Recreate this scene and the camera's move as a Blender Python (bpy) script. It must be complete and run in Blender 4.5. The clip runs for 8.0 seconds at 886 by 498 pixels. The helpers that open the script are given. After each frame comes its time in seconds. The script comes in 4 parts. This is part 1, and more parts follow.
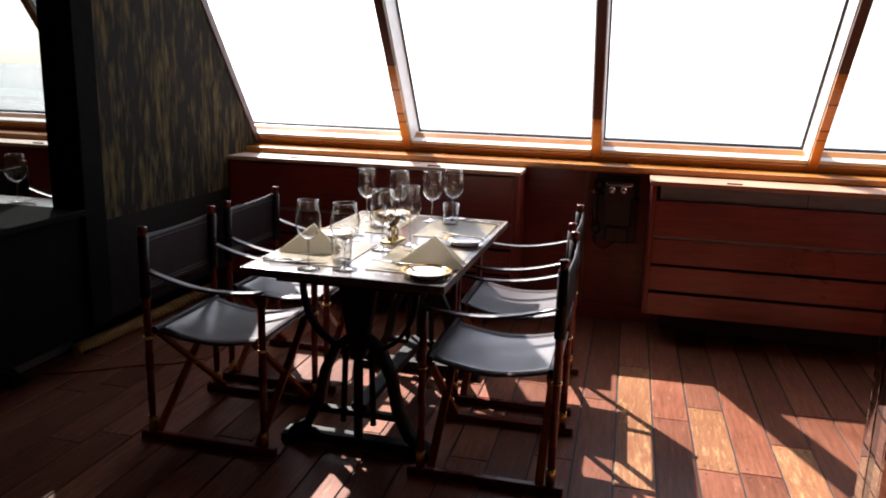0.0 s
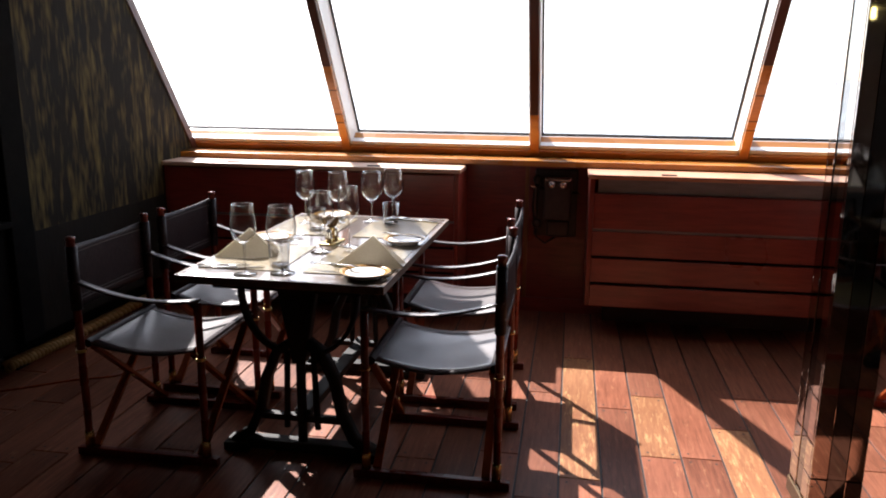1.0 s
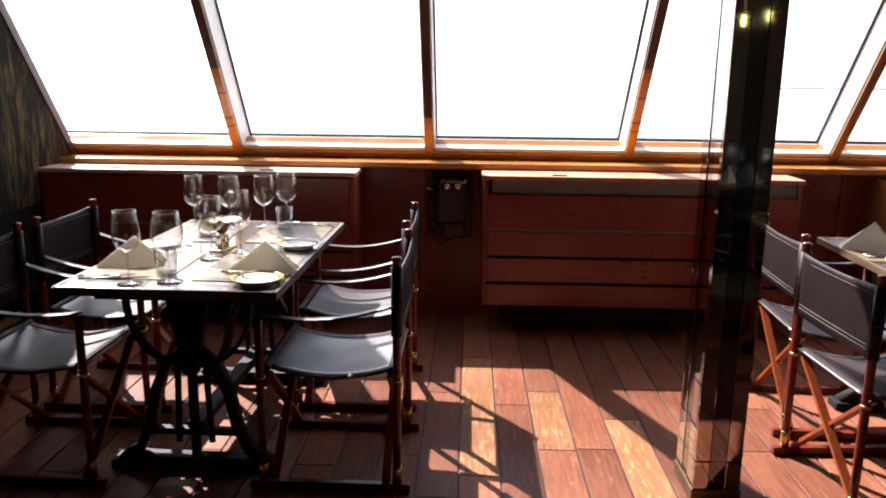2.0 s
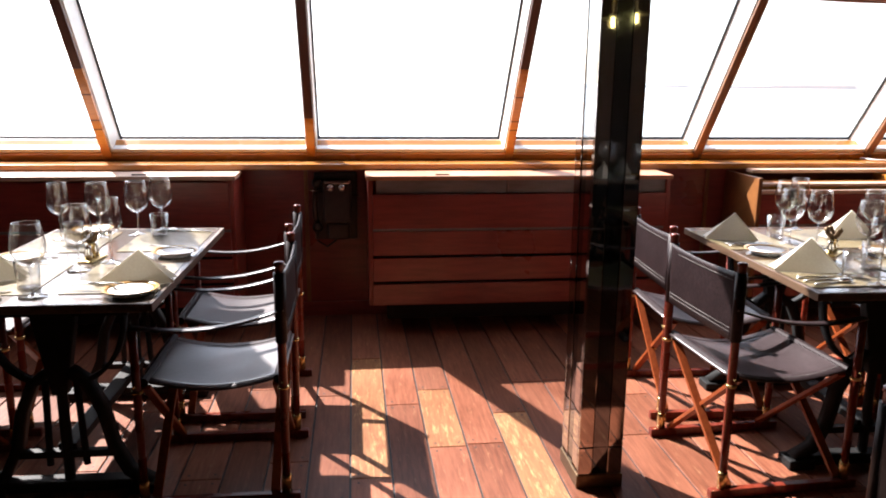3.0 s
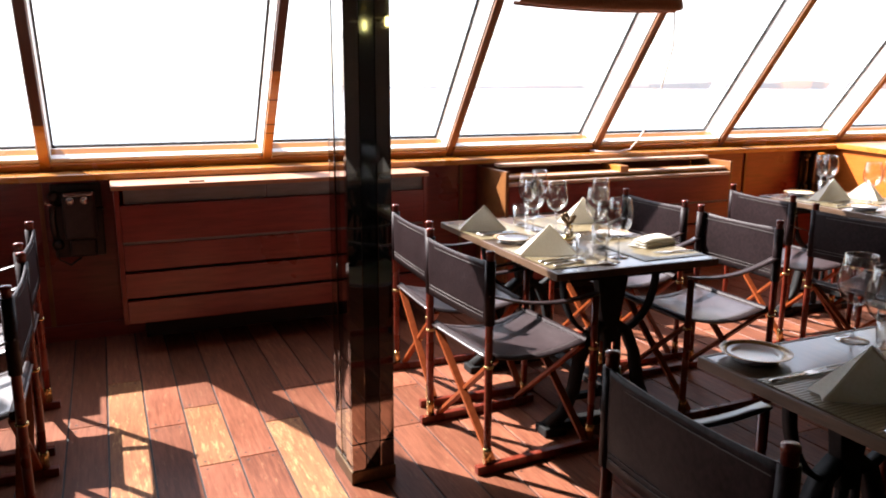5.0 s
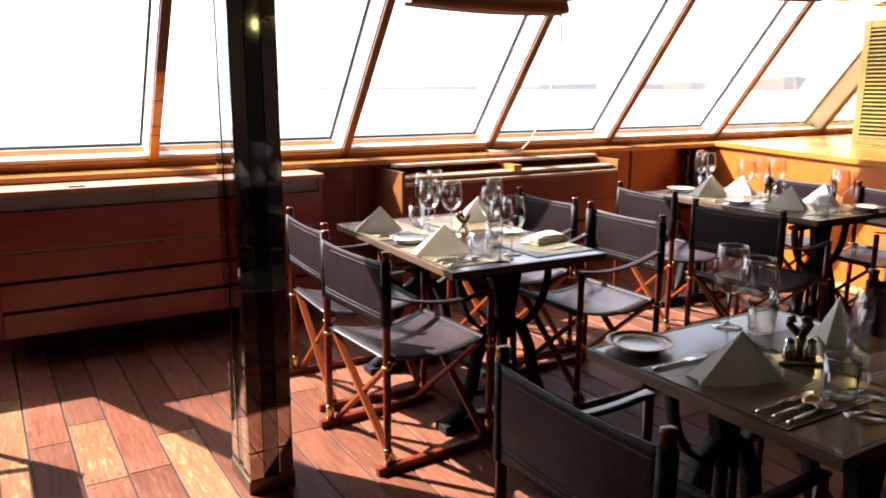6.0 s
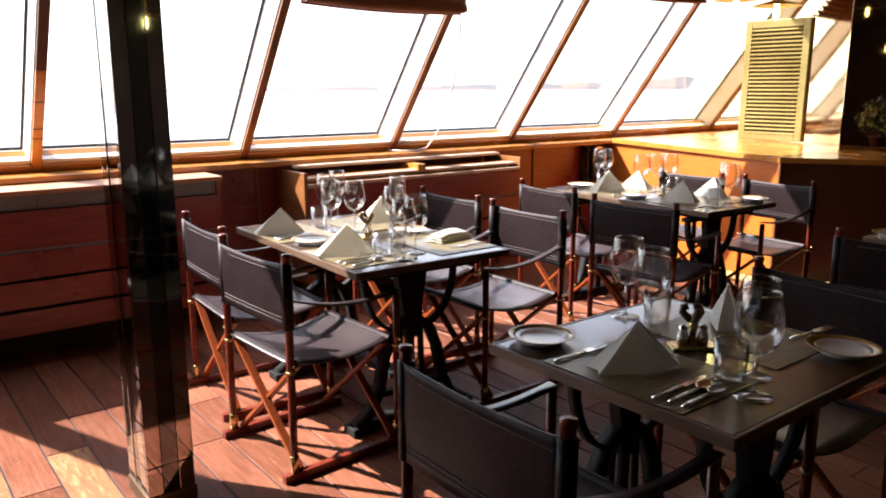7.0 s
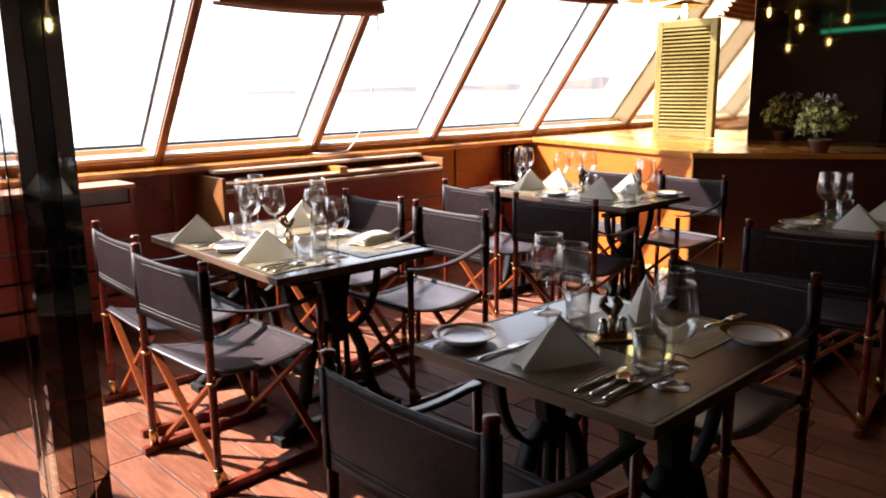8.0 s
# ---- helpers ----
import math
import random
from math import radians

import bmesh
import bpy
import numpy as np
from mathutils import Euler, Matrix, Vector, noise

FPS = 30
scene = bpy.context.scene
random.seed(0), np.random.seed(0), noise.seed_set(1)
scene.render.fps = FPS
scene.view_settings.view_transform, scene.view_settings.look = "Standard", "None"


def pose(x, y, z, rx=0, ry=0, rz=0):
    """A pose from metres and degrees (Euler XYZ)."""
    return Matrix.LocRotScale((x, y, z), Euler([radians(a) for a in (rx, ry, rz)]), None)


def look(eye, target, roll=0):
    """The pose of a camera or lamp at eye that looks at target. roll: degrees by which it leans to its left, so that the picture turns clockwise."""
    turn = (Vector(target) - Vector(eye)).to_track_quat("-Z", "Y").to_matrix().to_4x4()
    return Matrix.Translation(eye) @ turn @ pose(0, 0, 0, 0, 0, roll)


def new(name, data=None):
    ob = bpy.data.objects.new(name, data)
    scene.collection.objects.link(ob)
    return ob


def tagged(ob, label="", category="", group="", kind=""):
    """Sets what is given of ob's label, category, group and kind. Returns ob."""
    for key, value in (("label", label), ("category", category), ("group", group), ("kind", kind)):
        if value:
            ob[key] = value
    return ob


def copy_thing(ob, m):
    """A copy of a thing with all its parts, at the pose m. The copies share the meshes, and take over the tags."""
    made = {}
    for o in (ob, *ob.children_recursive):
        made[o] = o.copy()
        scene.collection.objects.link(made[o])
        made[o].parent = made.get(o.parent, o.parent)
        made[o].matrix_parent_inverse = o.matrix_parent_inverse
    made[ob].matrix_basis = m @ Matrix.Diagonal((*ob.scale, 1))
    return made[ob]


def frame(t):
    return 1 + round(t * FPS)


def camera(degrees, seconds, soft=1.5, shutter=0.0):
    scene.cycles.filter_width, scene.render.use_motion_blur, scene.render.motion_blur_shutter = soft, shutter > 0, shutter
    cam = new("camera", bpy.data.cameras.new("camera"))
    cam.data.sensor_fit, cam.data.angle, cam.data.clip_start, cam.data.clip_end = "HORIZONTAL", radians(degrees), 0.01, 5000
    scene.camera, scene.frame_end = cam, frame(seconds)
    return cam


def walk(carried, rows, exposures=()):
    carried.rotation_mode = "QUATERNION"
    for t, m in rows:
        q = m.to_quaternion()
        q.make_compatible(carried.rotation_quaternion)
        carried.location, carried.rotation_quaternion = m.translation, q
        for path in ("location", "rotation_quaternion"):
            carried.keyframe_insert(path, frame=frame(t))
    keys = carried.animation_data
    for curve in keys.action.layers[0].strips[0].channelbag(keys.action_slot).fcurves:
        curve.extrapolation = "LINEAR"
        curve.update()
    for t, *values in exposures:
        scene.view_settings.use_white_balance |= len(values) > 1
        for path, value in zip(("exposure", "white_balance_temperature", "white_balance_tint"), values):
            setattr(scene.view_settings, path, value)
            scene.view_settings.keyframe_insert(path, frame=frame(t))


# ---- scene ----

cam = camera(59.92, 8.0, soft=1.9)
PATH = [
    (0, look((0.3410, 0.3231, 1.3903), (-0.1027, 2.2225, 0.9482), 1.74)),
    (0.5, look((0.3618, 0.3324, 1.3904), (-0.0290, 2.2434, 0.9480), 1.13)),
    (1, look((0.3777, 0.3352, 1.3890), (0.0622, 2.2602, 0.9473), 0.55)),
    (2.5, look((0.4106, 0.3386, 1.3831), (0.4952, 2.2908, 0.9565), 0.78)),
    (3, look((0.4197, 0.3398, 1.3890), (0.6450, 2.2803, 0.9601), 0.56)),
    (3.5, look((0.4400, 0.3360, 1.3905), (0.8114, 2.2544, 0.9643), 0.46)),
    (4, look((0.4449, 0.3288, 1.3902), (0.9688, 2.2124, 0.9688), 0.60)),
    (4.5, look((0.4552, 0.3247, 1.3881), (1.1165, 2.1648, 0.9678), 0.36)),
    (6, look((0.4867, 0.3038, 1.3887), (1.4989, 1.9774, 0.9711), 0.27)),
    (6.5, look((0.5013, 0.3065, 1.3832), (1.6168, 1.9136, 0.9675), 0.27)),
    (7, look((0.5181, 0.3078, 1.3780), (1.7236, 1.8488, 0.9631), 0.02)),
    (7.5, look((0.5341, 0.3090, 1.3746), (1.8146, 1.7894, 0.9639), -0.41)),
    (8, look((0.5409, 0.3077, 1.3702), (1.8893, 1.7268, 0.9600), -0.66)),
]
walk(cam, PATH, exposures=((0, 1.95, 6350, 15), (1.2, 1.98, 6350, 15), (2.4, 2.20, 6350, 15), (3.4, 2.36, 6350, 15), (6.0, 2.37, 6350, 15), (8, 2.45, 6350, 15)))

# ---- light: daylight through the slanted windows ----
SUN_TO = Vector((-0.64, 0.85, 1.0)).normalized()
world = bpy.data.worlds.new("sky")
scene.world = world
world.use_nodes = True
wn = world.node_tree.nodes
sky = wn.new("ShaderNodeTexSky")
sky.sky_type = "NISHITA"
sky.sun_disc = False
sky.sun_elevation = math.asin(SUN_TO.z)
sky.sun_rotation = math.atan2(SUN_TO.x, SUN_TO.y)
sky.dust_density = 1.0
wn["Background"].inputs["Strength"].default_value = 0.135
haze = wn.new("ShaderNodeHueSaturation")
haze.inputs["Saturation"].default_value = 0.45
world.node_tree.links.new(sky.outputs[0], haze.inputs["Color"])
world.node_tree.links.new(haze.outputs[0], wn["Background"].inputs["Color"])
sun_data = bpy.data.lights.new("sun", "SUN")
sun_data.energy = 4.0
sun_data.angle = radians(0.6)
sun_data.color = (1.0, 0.95, 0.88)
sun = new("sun", sun_data)
sun.matrix_world = look((-6, 8, 12), Vector((-6, 8, 12)) - SUN_TO)


# ---- materials ----
def material(name, color=(0.5, 0.5, 0.5), rough=0.5, metal=0.0, spec=0.5):
    m = bpy.data.materials.new(name)
    m.use_nodes = True
    b = m.node_tree.nodes["Principled BSDF"]
    b.inputs["Base Color"].default_value = (*color, 1)
    b.inputs["Roughness"].default_value = rough
    b.inputs["Metallic"].default_value = metal
    b.inputs["Specular IOR Level"].default_value = spec
    return m


def grained(name, dark, light, rough=0.4, stretch=(30, 3, 30), bump=0.15, scale=1.0, per_object=0.0, spec=0.5, wear_glints=None, metal=0.0, rough_var=0.15):
    """A surface with fine grain and broad stains, in object space; per_object varies it from piece to piece."""
    m = material(name, dark, rough, metal, spec)
    n, l = m.node_tree.nodes, m.node_tree.links
    b = n["Principled BSDF"]
    co = n.new("ShaderNodeTexCoord")
    info = n.new("ShaderNodeObjectInfo")
    shift = n.new("ShaderNodeVectorMath")
    shift.operation = "MULTIPLY_ADD"
    cmb = n.new("ShaderNodeCombineXYZ")
    for k in range(3):
        l.new(info.outputs["Random"], cmb.inputs[k])
    l.new(cmb.outputs[0], shift.inputs[0])
    shift.inputs[1].default_value = (37, 53, 71) if per_object else (0, 0, 0)
    l.new(co.outputs["Object"], shift.inputs[2])
    mp = n.new("ShaderNodeMapping")
    mp.inputs["Scale"].default_value = [s * scale for s in stretch]
    l.new(shift.outputs[0], mp.inputs[0])
    fine = n.new("ShaderNodeTexNoise")
    fine.inputs["Scale"].default_value = 3.0
    fine.inputs["Detail"].default_value = 8
    fine.inputs["Roughness"].default_value = 0.65
    l.new(mp.outputs[0], fine.inputs["Vector"])
    broad = n.new("ShaderNodeTexNoise")
    broad.inputs["Scale"].default_value = 2.3 * scale
    broad.inputs["Detail"].default_value = 4
    l.new(shift.outputs[0], broad.inputs["Vector"])
    add = n.new("ShaderNodeMath")
    add.operation = "MULTIPLY_ADD"
    l.new(fine.outputs["Fac"], add.inputs[0])
    add.inputs[1].default_value = 0.6
    mul = n.new("ShaderNodeMath")
    mul.operation = "MULTIPLY"
    l.new(broad.outputs["Fac"], mul.inputs[0])
    mul.inputs[1].default_value = 0.4
    l.new(mul.outputs[0], add.inputs[2])
    ramp = n.new("ShaderNodeValToRGB")
    ramp.color_ramp.elements[0].position, ramp.color_ramp.elements[0].color = 0.36, (*dark, 1)
    ramp.color_ramp.elements[1].position, ramp.color_ramp.elements[1].color = 0.64, (*light, 1)
    l.new(add.outputs[0], ramp.inputs[0])
    out = ramp.outputs[0]
    # patches of a second colour: worn wood on planks, painted glints on the partition
    if wear_glints:
        w = n.new("ShaderNodeTexNoise")
        w.inputs["Scale"].default_value = 5
        w.inputs["Detail"].default_value = wear_glints[4] if len(wear_glints) > 4 else 9
        w.inputs["Roughness"].default_value = 0.75
        wm = n.new("ShaderNodeMapping")
        wm.inputs["Scale"].default_value = wear_glints[1]
        l.new(shift.outputs[0], wm.inputs[0])
        l.new(wm.outputs[0], w.inputs["Vector"])
        wr = n.new("ShaderNodeValToRGB")
        wr.color_ramp.elements[0].position, wr.color_ramp.elements[1].position = wear_glints[2], wear_glints[2] + (wear_glints[3] if len(wear_glints) > 3 else 0.1)
        l.new(w.outputs["Fac"], wr.inputs[0])
        mix = n.new("ShaderNodeMixRGB")
        l.new(wr.outputs[0], mix.inputs[0])
        l.new(out, mix.inputs[1])
        mix.inputs[2].default_value = (*wear_glints[0], 1)
        out = mix.outputs[0]
    if per_object:
        hsv = n.new("ShaderNodeHueSaturation")
        vr = n.new("ShaderNodeMapRange")
        vr.inputs["To Min"].default_value, vr.inputs["To Max"].default_value = 1 - per_object, 1 + per_object
        l.new(info.outputs["Random"], vr.inputs["Value"])
        l.new(vr.outputs[0], hsv.inputs["Value"])
        l.new(out, hsv.inputs["Color"])
        out = hsv.outputs[0]
    l.new(out, b.inputs["Base Color"])
    rr = n.new("ShaderNodeMapRange")
    rr.inputs["To Min"].default_value, rr.inputs["To Max"].default_value = max(0.03, rough - rough_var), min(1, rough + rough_var)
    l.new(broad.outputs["Fac"], rr.inputs["Value"])
    l.new(rr.outputs[0], b.inputs["Roughness"])
    if bump:
        bp = n.new("ShaderNodeBump")
        bp.inputs["Strength"].default_value = bump
        bp.inputs["Distance"].default_value = 0.002
        l.new(fine.outputs["Fac"], bp.inputs["Height"])
        l.new(bp.outputs[0], b.inputs["Normal"])
    return m


def varnish(m, weight, rough, ior=1.5):
    b = m.node_tree.nodes["Principled BSDF"]
    b.inputs["Coat Weight"].default_value = weight
    b.inputs["Coat Roughness"].default_value = rough
    b.inputs["Coat IOR"].default_value = ior
    return m


def clear_glass(name, tint=(1, 1, 1), edge=0.9, power=2.2, base=0.06, rough=0.01):
    """Thin glass: clear, with gloss that grows towards grazing angles."""
    m = bpy.data.materials.new(name)
    m.use_nodes = True
    n, l = m.node_tree.nodes, m.node_tree.links
    n.remove(n["Principled BSDF"])
    tr, gl, lw, mx = n.new("ShaderNodeBsdfTransparent"), n.new("ShaderNodeBsdfGlossy"), n.new("ShaderNodeLayerWeight"), n.new("ShaderNodeMixShader")
    tr.inputs["Color"].default_value = (*tint, 1)
    gl.inputs["Roughness"].default_value = rough
    lw.inputs["Blend"].default_value = 0.5
    pw = n.new("ShaderNodeMath")
    pw.operation = "POWER"
    l.new(lw.outputs["Facing"], pw.inputs[0])
    pw.inputs[1].default_value = power
    ma = n.new("ShaderNodeMath")
    ma.operation = "MULTIPLY_ADD"
    l.new(pw.outputs[0], ma.inputs[0])
    ma.inputs[1].default_value, ma.inputs[2].default_value = edge, base
    l.new(ma.outputs[0], mx.inputs[0])
    l.new(tr.outputs[0], mx.inputs[1])
    l.new(gl.outputs[0], mx.inputs[2])
    l.new(mx.outputs[0], n["Material Output"].inputs["Surface"])
    return m


def glowing(name, color, strength):
    m = material(name, color)
    b = m.node_tree.nodes["Principled BSDF"]
    b.inputs["Emission Color"].default_value = (*color, 1)
    b.inputs["Emission Strength"].default_value = strength
    return m


PLANK = grained("deck_plank_varnished", (0.120, 0.040, 0.022), (0.265, 0.098, 0.055), 0.42, (26, 2.0, 26), 0.4, per_object=0.30, spec=0.14,
                wear_glints=((0.36, 0.18, 0.095), (10, 1.6, 10), 0.57, 0.16))
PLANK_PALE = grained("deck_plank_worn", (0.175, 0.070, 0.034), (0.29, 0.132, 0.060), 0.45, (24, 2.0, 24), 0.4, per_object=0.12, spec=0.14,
                     wear_glints=((0.48, 0.29, 0.13), (14, 2.0, 14), 0.53, 0.14))
PLUG = material("dark_nail_plug", (0.02, 0.012, 0.008), 0.6)
CAULK = grained("black_caulk", (0.008, 0.007, 0.007), (0.02, 0.017, 0.015), 0.6, (8, 8, 8), 0.1)
MAHOGANY = grained("mahogany_panel", (0.155, 0.021, 0.016), (0.275, 0.045, 0.033), 0.32, (2.0, 22, 22), 0.06)
MAHOGANY_UP = grained("mahogany_upright", (0.155, 0.022, 0.016), (0.27, 0.046, 0.033), 0.32, (22, 22, 2.0), 0.06)
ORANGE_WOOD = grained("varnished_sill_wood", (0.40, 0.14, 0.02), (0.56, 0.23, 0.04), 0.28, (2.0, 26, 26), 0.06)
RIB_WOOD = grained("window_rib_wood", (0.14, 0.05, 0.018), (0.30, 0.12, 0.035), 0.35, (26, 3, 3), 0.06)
# Darker copy of the rib wood: shade on the upper caps put into colour.
RIB_SHADED = grained("window_rib_dark_wood", (0.055, 0.018, 0.012), (0.11, 0.040, 0.024), 0.35, (26, 3, 3), 0.06)
ORANGE_PANEL = grained("orange_wood_panel", (0.44, 0.105, 0.012), (0.57, 0.155, 0.02), 0.4, (3, 3, 24), 0.05)
CABINET_DARK = grained("dark_red_cabinet", (0.05, 0.012, 0.008), (0.09, 0.025, 0.014), 0.45, (3, 3, 24), 0.05)
WHITE_FRAME = grained("white_window_frame", (0.74, 0.73, 0.70), (0.84, 0.83, 0.80), 0.4, (6, 6, 6), 0.03)
GASKET = material("black_gasket", (0.01, 0.01, 0.01), 0.6)
GLASS = clear_glass("window_glass", (0.97, 0.98, 0.98), 0.5)
SMOKED_GLASS = clear_glass("grey_window_glass", (0.50, 0.515, 0.50), 0.4)
STEM_GLASS = clear_glass("table_glass", (0.996, 0.996, 0.996), 1.0, 3.0, 0.075, 0.10)
SOLID_GLASS = clear_glass("thick_table_glass", (0.97, 0.97, 0.97), 0.9, 2.0, 0.16, 0.13)
RIM_GLASS = clear_glass("glass_rim", (0.9, 0.9, 0.9), 0.6, 1.5, 0.42, 0.16)
LEATHER = grained("black_leather", (0.009, 0.0050, 0.0053), (0.029, 0.0165, 0.0175), 0.5, (22, 22, 22), 0.5, rough_var=0.08, spec=0.12)
# Paler copy of the leather: the seats' sky sheen is partly put into colour.
SEAT_LEATHER = grained("sky_lit_seat_leather", (0.018, 0.0110, 0.0118), (0.052, 0.034, 0.0365), 0.42, (22, 22, 22), 0.5, rough_var=0.1, spec=0.5)
STITCH = material("stitching", (0.10, 0.09, 0.085), 0.8)
CHAIR_WOOD = grained("chair_wood_red", (0.085, 0.012, 0.007), (0.19, 0.030, 0.014), 0.28, (24, 24, 3), 0.05, spec=0.35)
CROSS_WOOD = grained("chair_cross_wood", (0.17, 0.032, 0.009), (0.28, 0.066, 0.017), 0.4, (24, 24, 3), 0.05, spec=0.2)
BRASS = grained("aged_brass", (0.55, 0.40, 0.16), (0.75, 0.58, 0.28), 0.28, (10, 10, 10), 0.05, metal=1.0)
CHROME = material("polished_steel", (0.75, 0.75, 0.75), 0.12, 1.0)
SILVER = grained("silver_cutlery", (0.62, 0.60, 0.56), (0.8, 0.78, 0.74), 0.2, (20, 20, 20), 0.05, metal=1.0)
IRON = grained("black_cast_iron", (0.007, 0.007, 0.007), (0.015, 0.015, 0.015), 0.6, (18, 18, 18), 0.25, spec=0.2)
TABLE_WOOD = grained("dark_table_wood", (0.034, 0.018, 0.008), (0.072, 0.039, 0.018), 0.4, (24, 2.0, 24), 0.10, spec=0.15)
TABLE_EDGE = grained("table_edge_wood", (0.065, 0.037, 0.021), (0.145, 0.085, 0.05), 0.4, (24, 2.0, 24), 0.1)
LINEN = grained("linen_napkin", (0.73, 0.69, 0.59), (0.83, 0.80, 0.71), 0.9, (60, 60, 60), 0.3, spec=0.2)


def see_through(m, share):
    """Cloth that lets part of the light through."""
    n, l = m.node_tree.nodes, m.node_tree.links
    b = n["Principled BSDF"]
    tl, mx = n.new("ShaderNodeBsdfTranslucent"), n.new("ShaderNodeMixShader")
    l.new(b.inputs["Base Color"].links[0].from_socket, tl.inputs["Color"])
    mx.inputs[0].default_value = share
    l.new(b.outputs[0], mx.inputs[1])
    l.new(tl.outputs[0], mx.inputs[2])
    l.new(mx.outputs[0], n["Material Output"].inputs["Surface"])


see_through(LINEN, 0.3)
BRONZE = grained("dark_bronze", (0.07, 0.042, 0.02), (0.16, 0.10, 0.05), 0.4, (14, 14, 14), 0.15, metal=0.7)
PORCELAIN = grained("porcelain", (0.72, 0.70, 0.66), (0.80, 0.78, 0.74), 0.12, (6, 6, 6), 0.0)
RIM = grained("gold_brown_rim", (0.30, 0.15, 0.04), (0.55, 0.34, 0.12), 0.25, (40, 40, 40), 0.0)
MAT_STRAW = grained("woven_placemat", (0.17, 0.135, 0.072), (0.32, 0.26, 0.150), 0.45, (4, 120, 4), 0.5, spec=0.15)
PHONE = grained("dark_enamel_metal", (0.018, 0.012, 0.011), (0.045, 0.03, 0.026), 0.3, (12, 12, 12), 0.15)
GREY_METAL = grained("grey_radiator_metal", (0.15, 0.14, 0.15), (0.23, 0.22, 0.23), 0.45, (3, 20, 20), 0.05)
# Near-black colour that stands for the shade in gaps and recesses.
GAP_SHADE = material("recess_shade", (0.012, 0.006, 0.005), 0.8)
PILLAR_MIRROR = material("smoked_mirror", (0.42, 0.38, 0.35), 0.03, 1.0)
PILLAR_DARK = material("dark_mirror_strip", (0.16, 0.17, 0.18), 0.05, 1.0)
GOLD_MIRROR = grained("gold_mirror", (0.80, 0.64, 0.36), (0.88, 0.74, 0.46), 0.04, (1.2, 0.7, 0.7), 0.25, metal=1.0, rough_var=0.02)
BLACK_MIRROR = material("black_mirror", (0.27, 0.19, 0.14), 0.03, 1.0)
LOUVRE = grained("gilded_louvre", (0.21, 0.16, 0.045), (0.36, 0.29, 0.10), 0.4, (10, 30, 10), 0.1, metal=0.5)
BLIND = grained("brown_blind_cloth", (0.20, 0.07, 0.035), (0.32, 0.13, 0.07), 0.9, (30, 30, 30), 0.3)
CORD = material("white_cord", (0.75, 0.74, 0.70), 0.6)
ROPE = grained("golden_rope", (0.30, 0.18, 0.06), (0.48, 0.32, 0.12), 0.7, (40, 40, 40), 0.3)
# Golden light glints on the dark panel are painted as soft noise patches.
PARTITION = grained("panel_with_gold_glints", (0.009, 0.0075, 0.006), (0.020, 0.016, 0.012), 0.8, (30, 30, 3), 0.3, spec=0.08,
                    wear_glints=((0.17, 0.125, 0.04), (4.5, 4.5, 0.9), 0.47, 0.40, 2.0))
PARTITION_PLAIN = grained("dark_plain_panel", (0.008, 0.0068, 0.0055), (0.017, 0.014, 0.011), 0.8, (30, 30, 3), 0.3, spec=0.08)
BLACK_PAINT = grained("black_paint", (0.005, 0.005, 0.005), (0.010, 0.009, 0.008), 0.9, (8, 8, 8), 0.1, spec=0.03)
# Sun glare on the casing tops is put into these pale wood colours.
SUNLIT_WOOD = grained("sunlit_pale_wood", (0.48, 0.29, 0.19), (0.66, 0.46, 0.34), 0.4, (2.0, 26, 26), 0.1)
LID_WOOD = grained("pale_orange_lid", (0.34, 0.14, 0.07), (0.50, 0.26, 0.15), 0.45, (2.0, 26, 26), 0.1, spec=0.3)
CEILING_WOOD = grained("ceiling_wood", (0.10, 0.035, 0.018), (0.17, 0.06, 0.03), 0.35, (3, 24, 24), 0.05)
DARK_WALL = grained("dark_wall_wood", (0.045, 0.018, 0.010), (0.08, 0.03, 0.016), 0.45, (3, 3, 20), 0.05)
GREEN_TUBE = glowing("green_light_strip", (0.03, 0.55, 0.33), 0.30)
BULB = glowing("warm_bulb", (1.0, 0.86, 0.28), 4.5)
POT = grained("terracotta_pot", (0.10, 0.045, 0.03), (0.18, 0.08, 0.05), 0.6, (12, 12, 12), 0.2)
LEAF = grained("leaf_green", (0.05, 0.085, 0.022), (0.10, 0.15, 0.04), 0.6, (12, 12, 12), 0.1)
PETAL_PALE = grained("pale_petal", (0.56, 0.58, 0.16), (0.76, 0.74, 0.34), 0.7, (12, 12, 12), 0.1)
PETAL_LILAC = grained("lilac_petal", (0.40, 0.30, 0.42), (0.55, 0.45, 0.55), 0.7, (12, 12, 12), 0.1)
WATER = grained("pale_sea", (0.30, 0.34, 0.37), (0.42, 0.46, 0.48), 0.25, (0.02, 0.05, 0.02), 0.0)
# The far shore glows evenly: daylit haze is put into its emission colour.
HAZE = glowing("far_shore_haze_glow", (0.62, 0.61, 0.64), 0.31)
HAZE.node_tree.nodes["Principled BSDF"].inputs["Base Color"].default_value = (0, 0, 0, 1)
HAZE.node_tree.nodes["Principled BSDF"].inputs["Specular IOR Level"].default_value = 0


varnish(TABLE_WOOD, 0.9, 0.10, 1.45)
varnish(MAT_STRAW, 0.6, 0.16, 1.45)
varnish(LEATHER, 0.12, 0.35, 1.3)
varnish(SEAT_LEATHER, 0.8, 0.28, 1.5)
varnish(ORANGE_WOOD, 0.5, 0.15)
varnish(MAHOGANY, 0.3, 0.2)


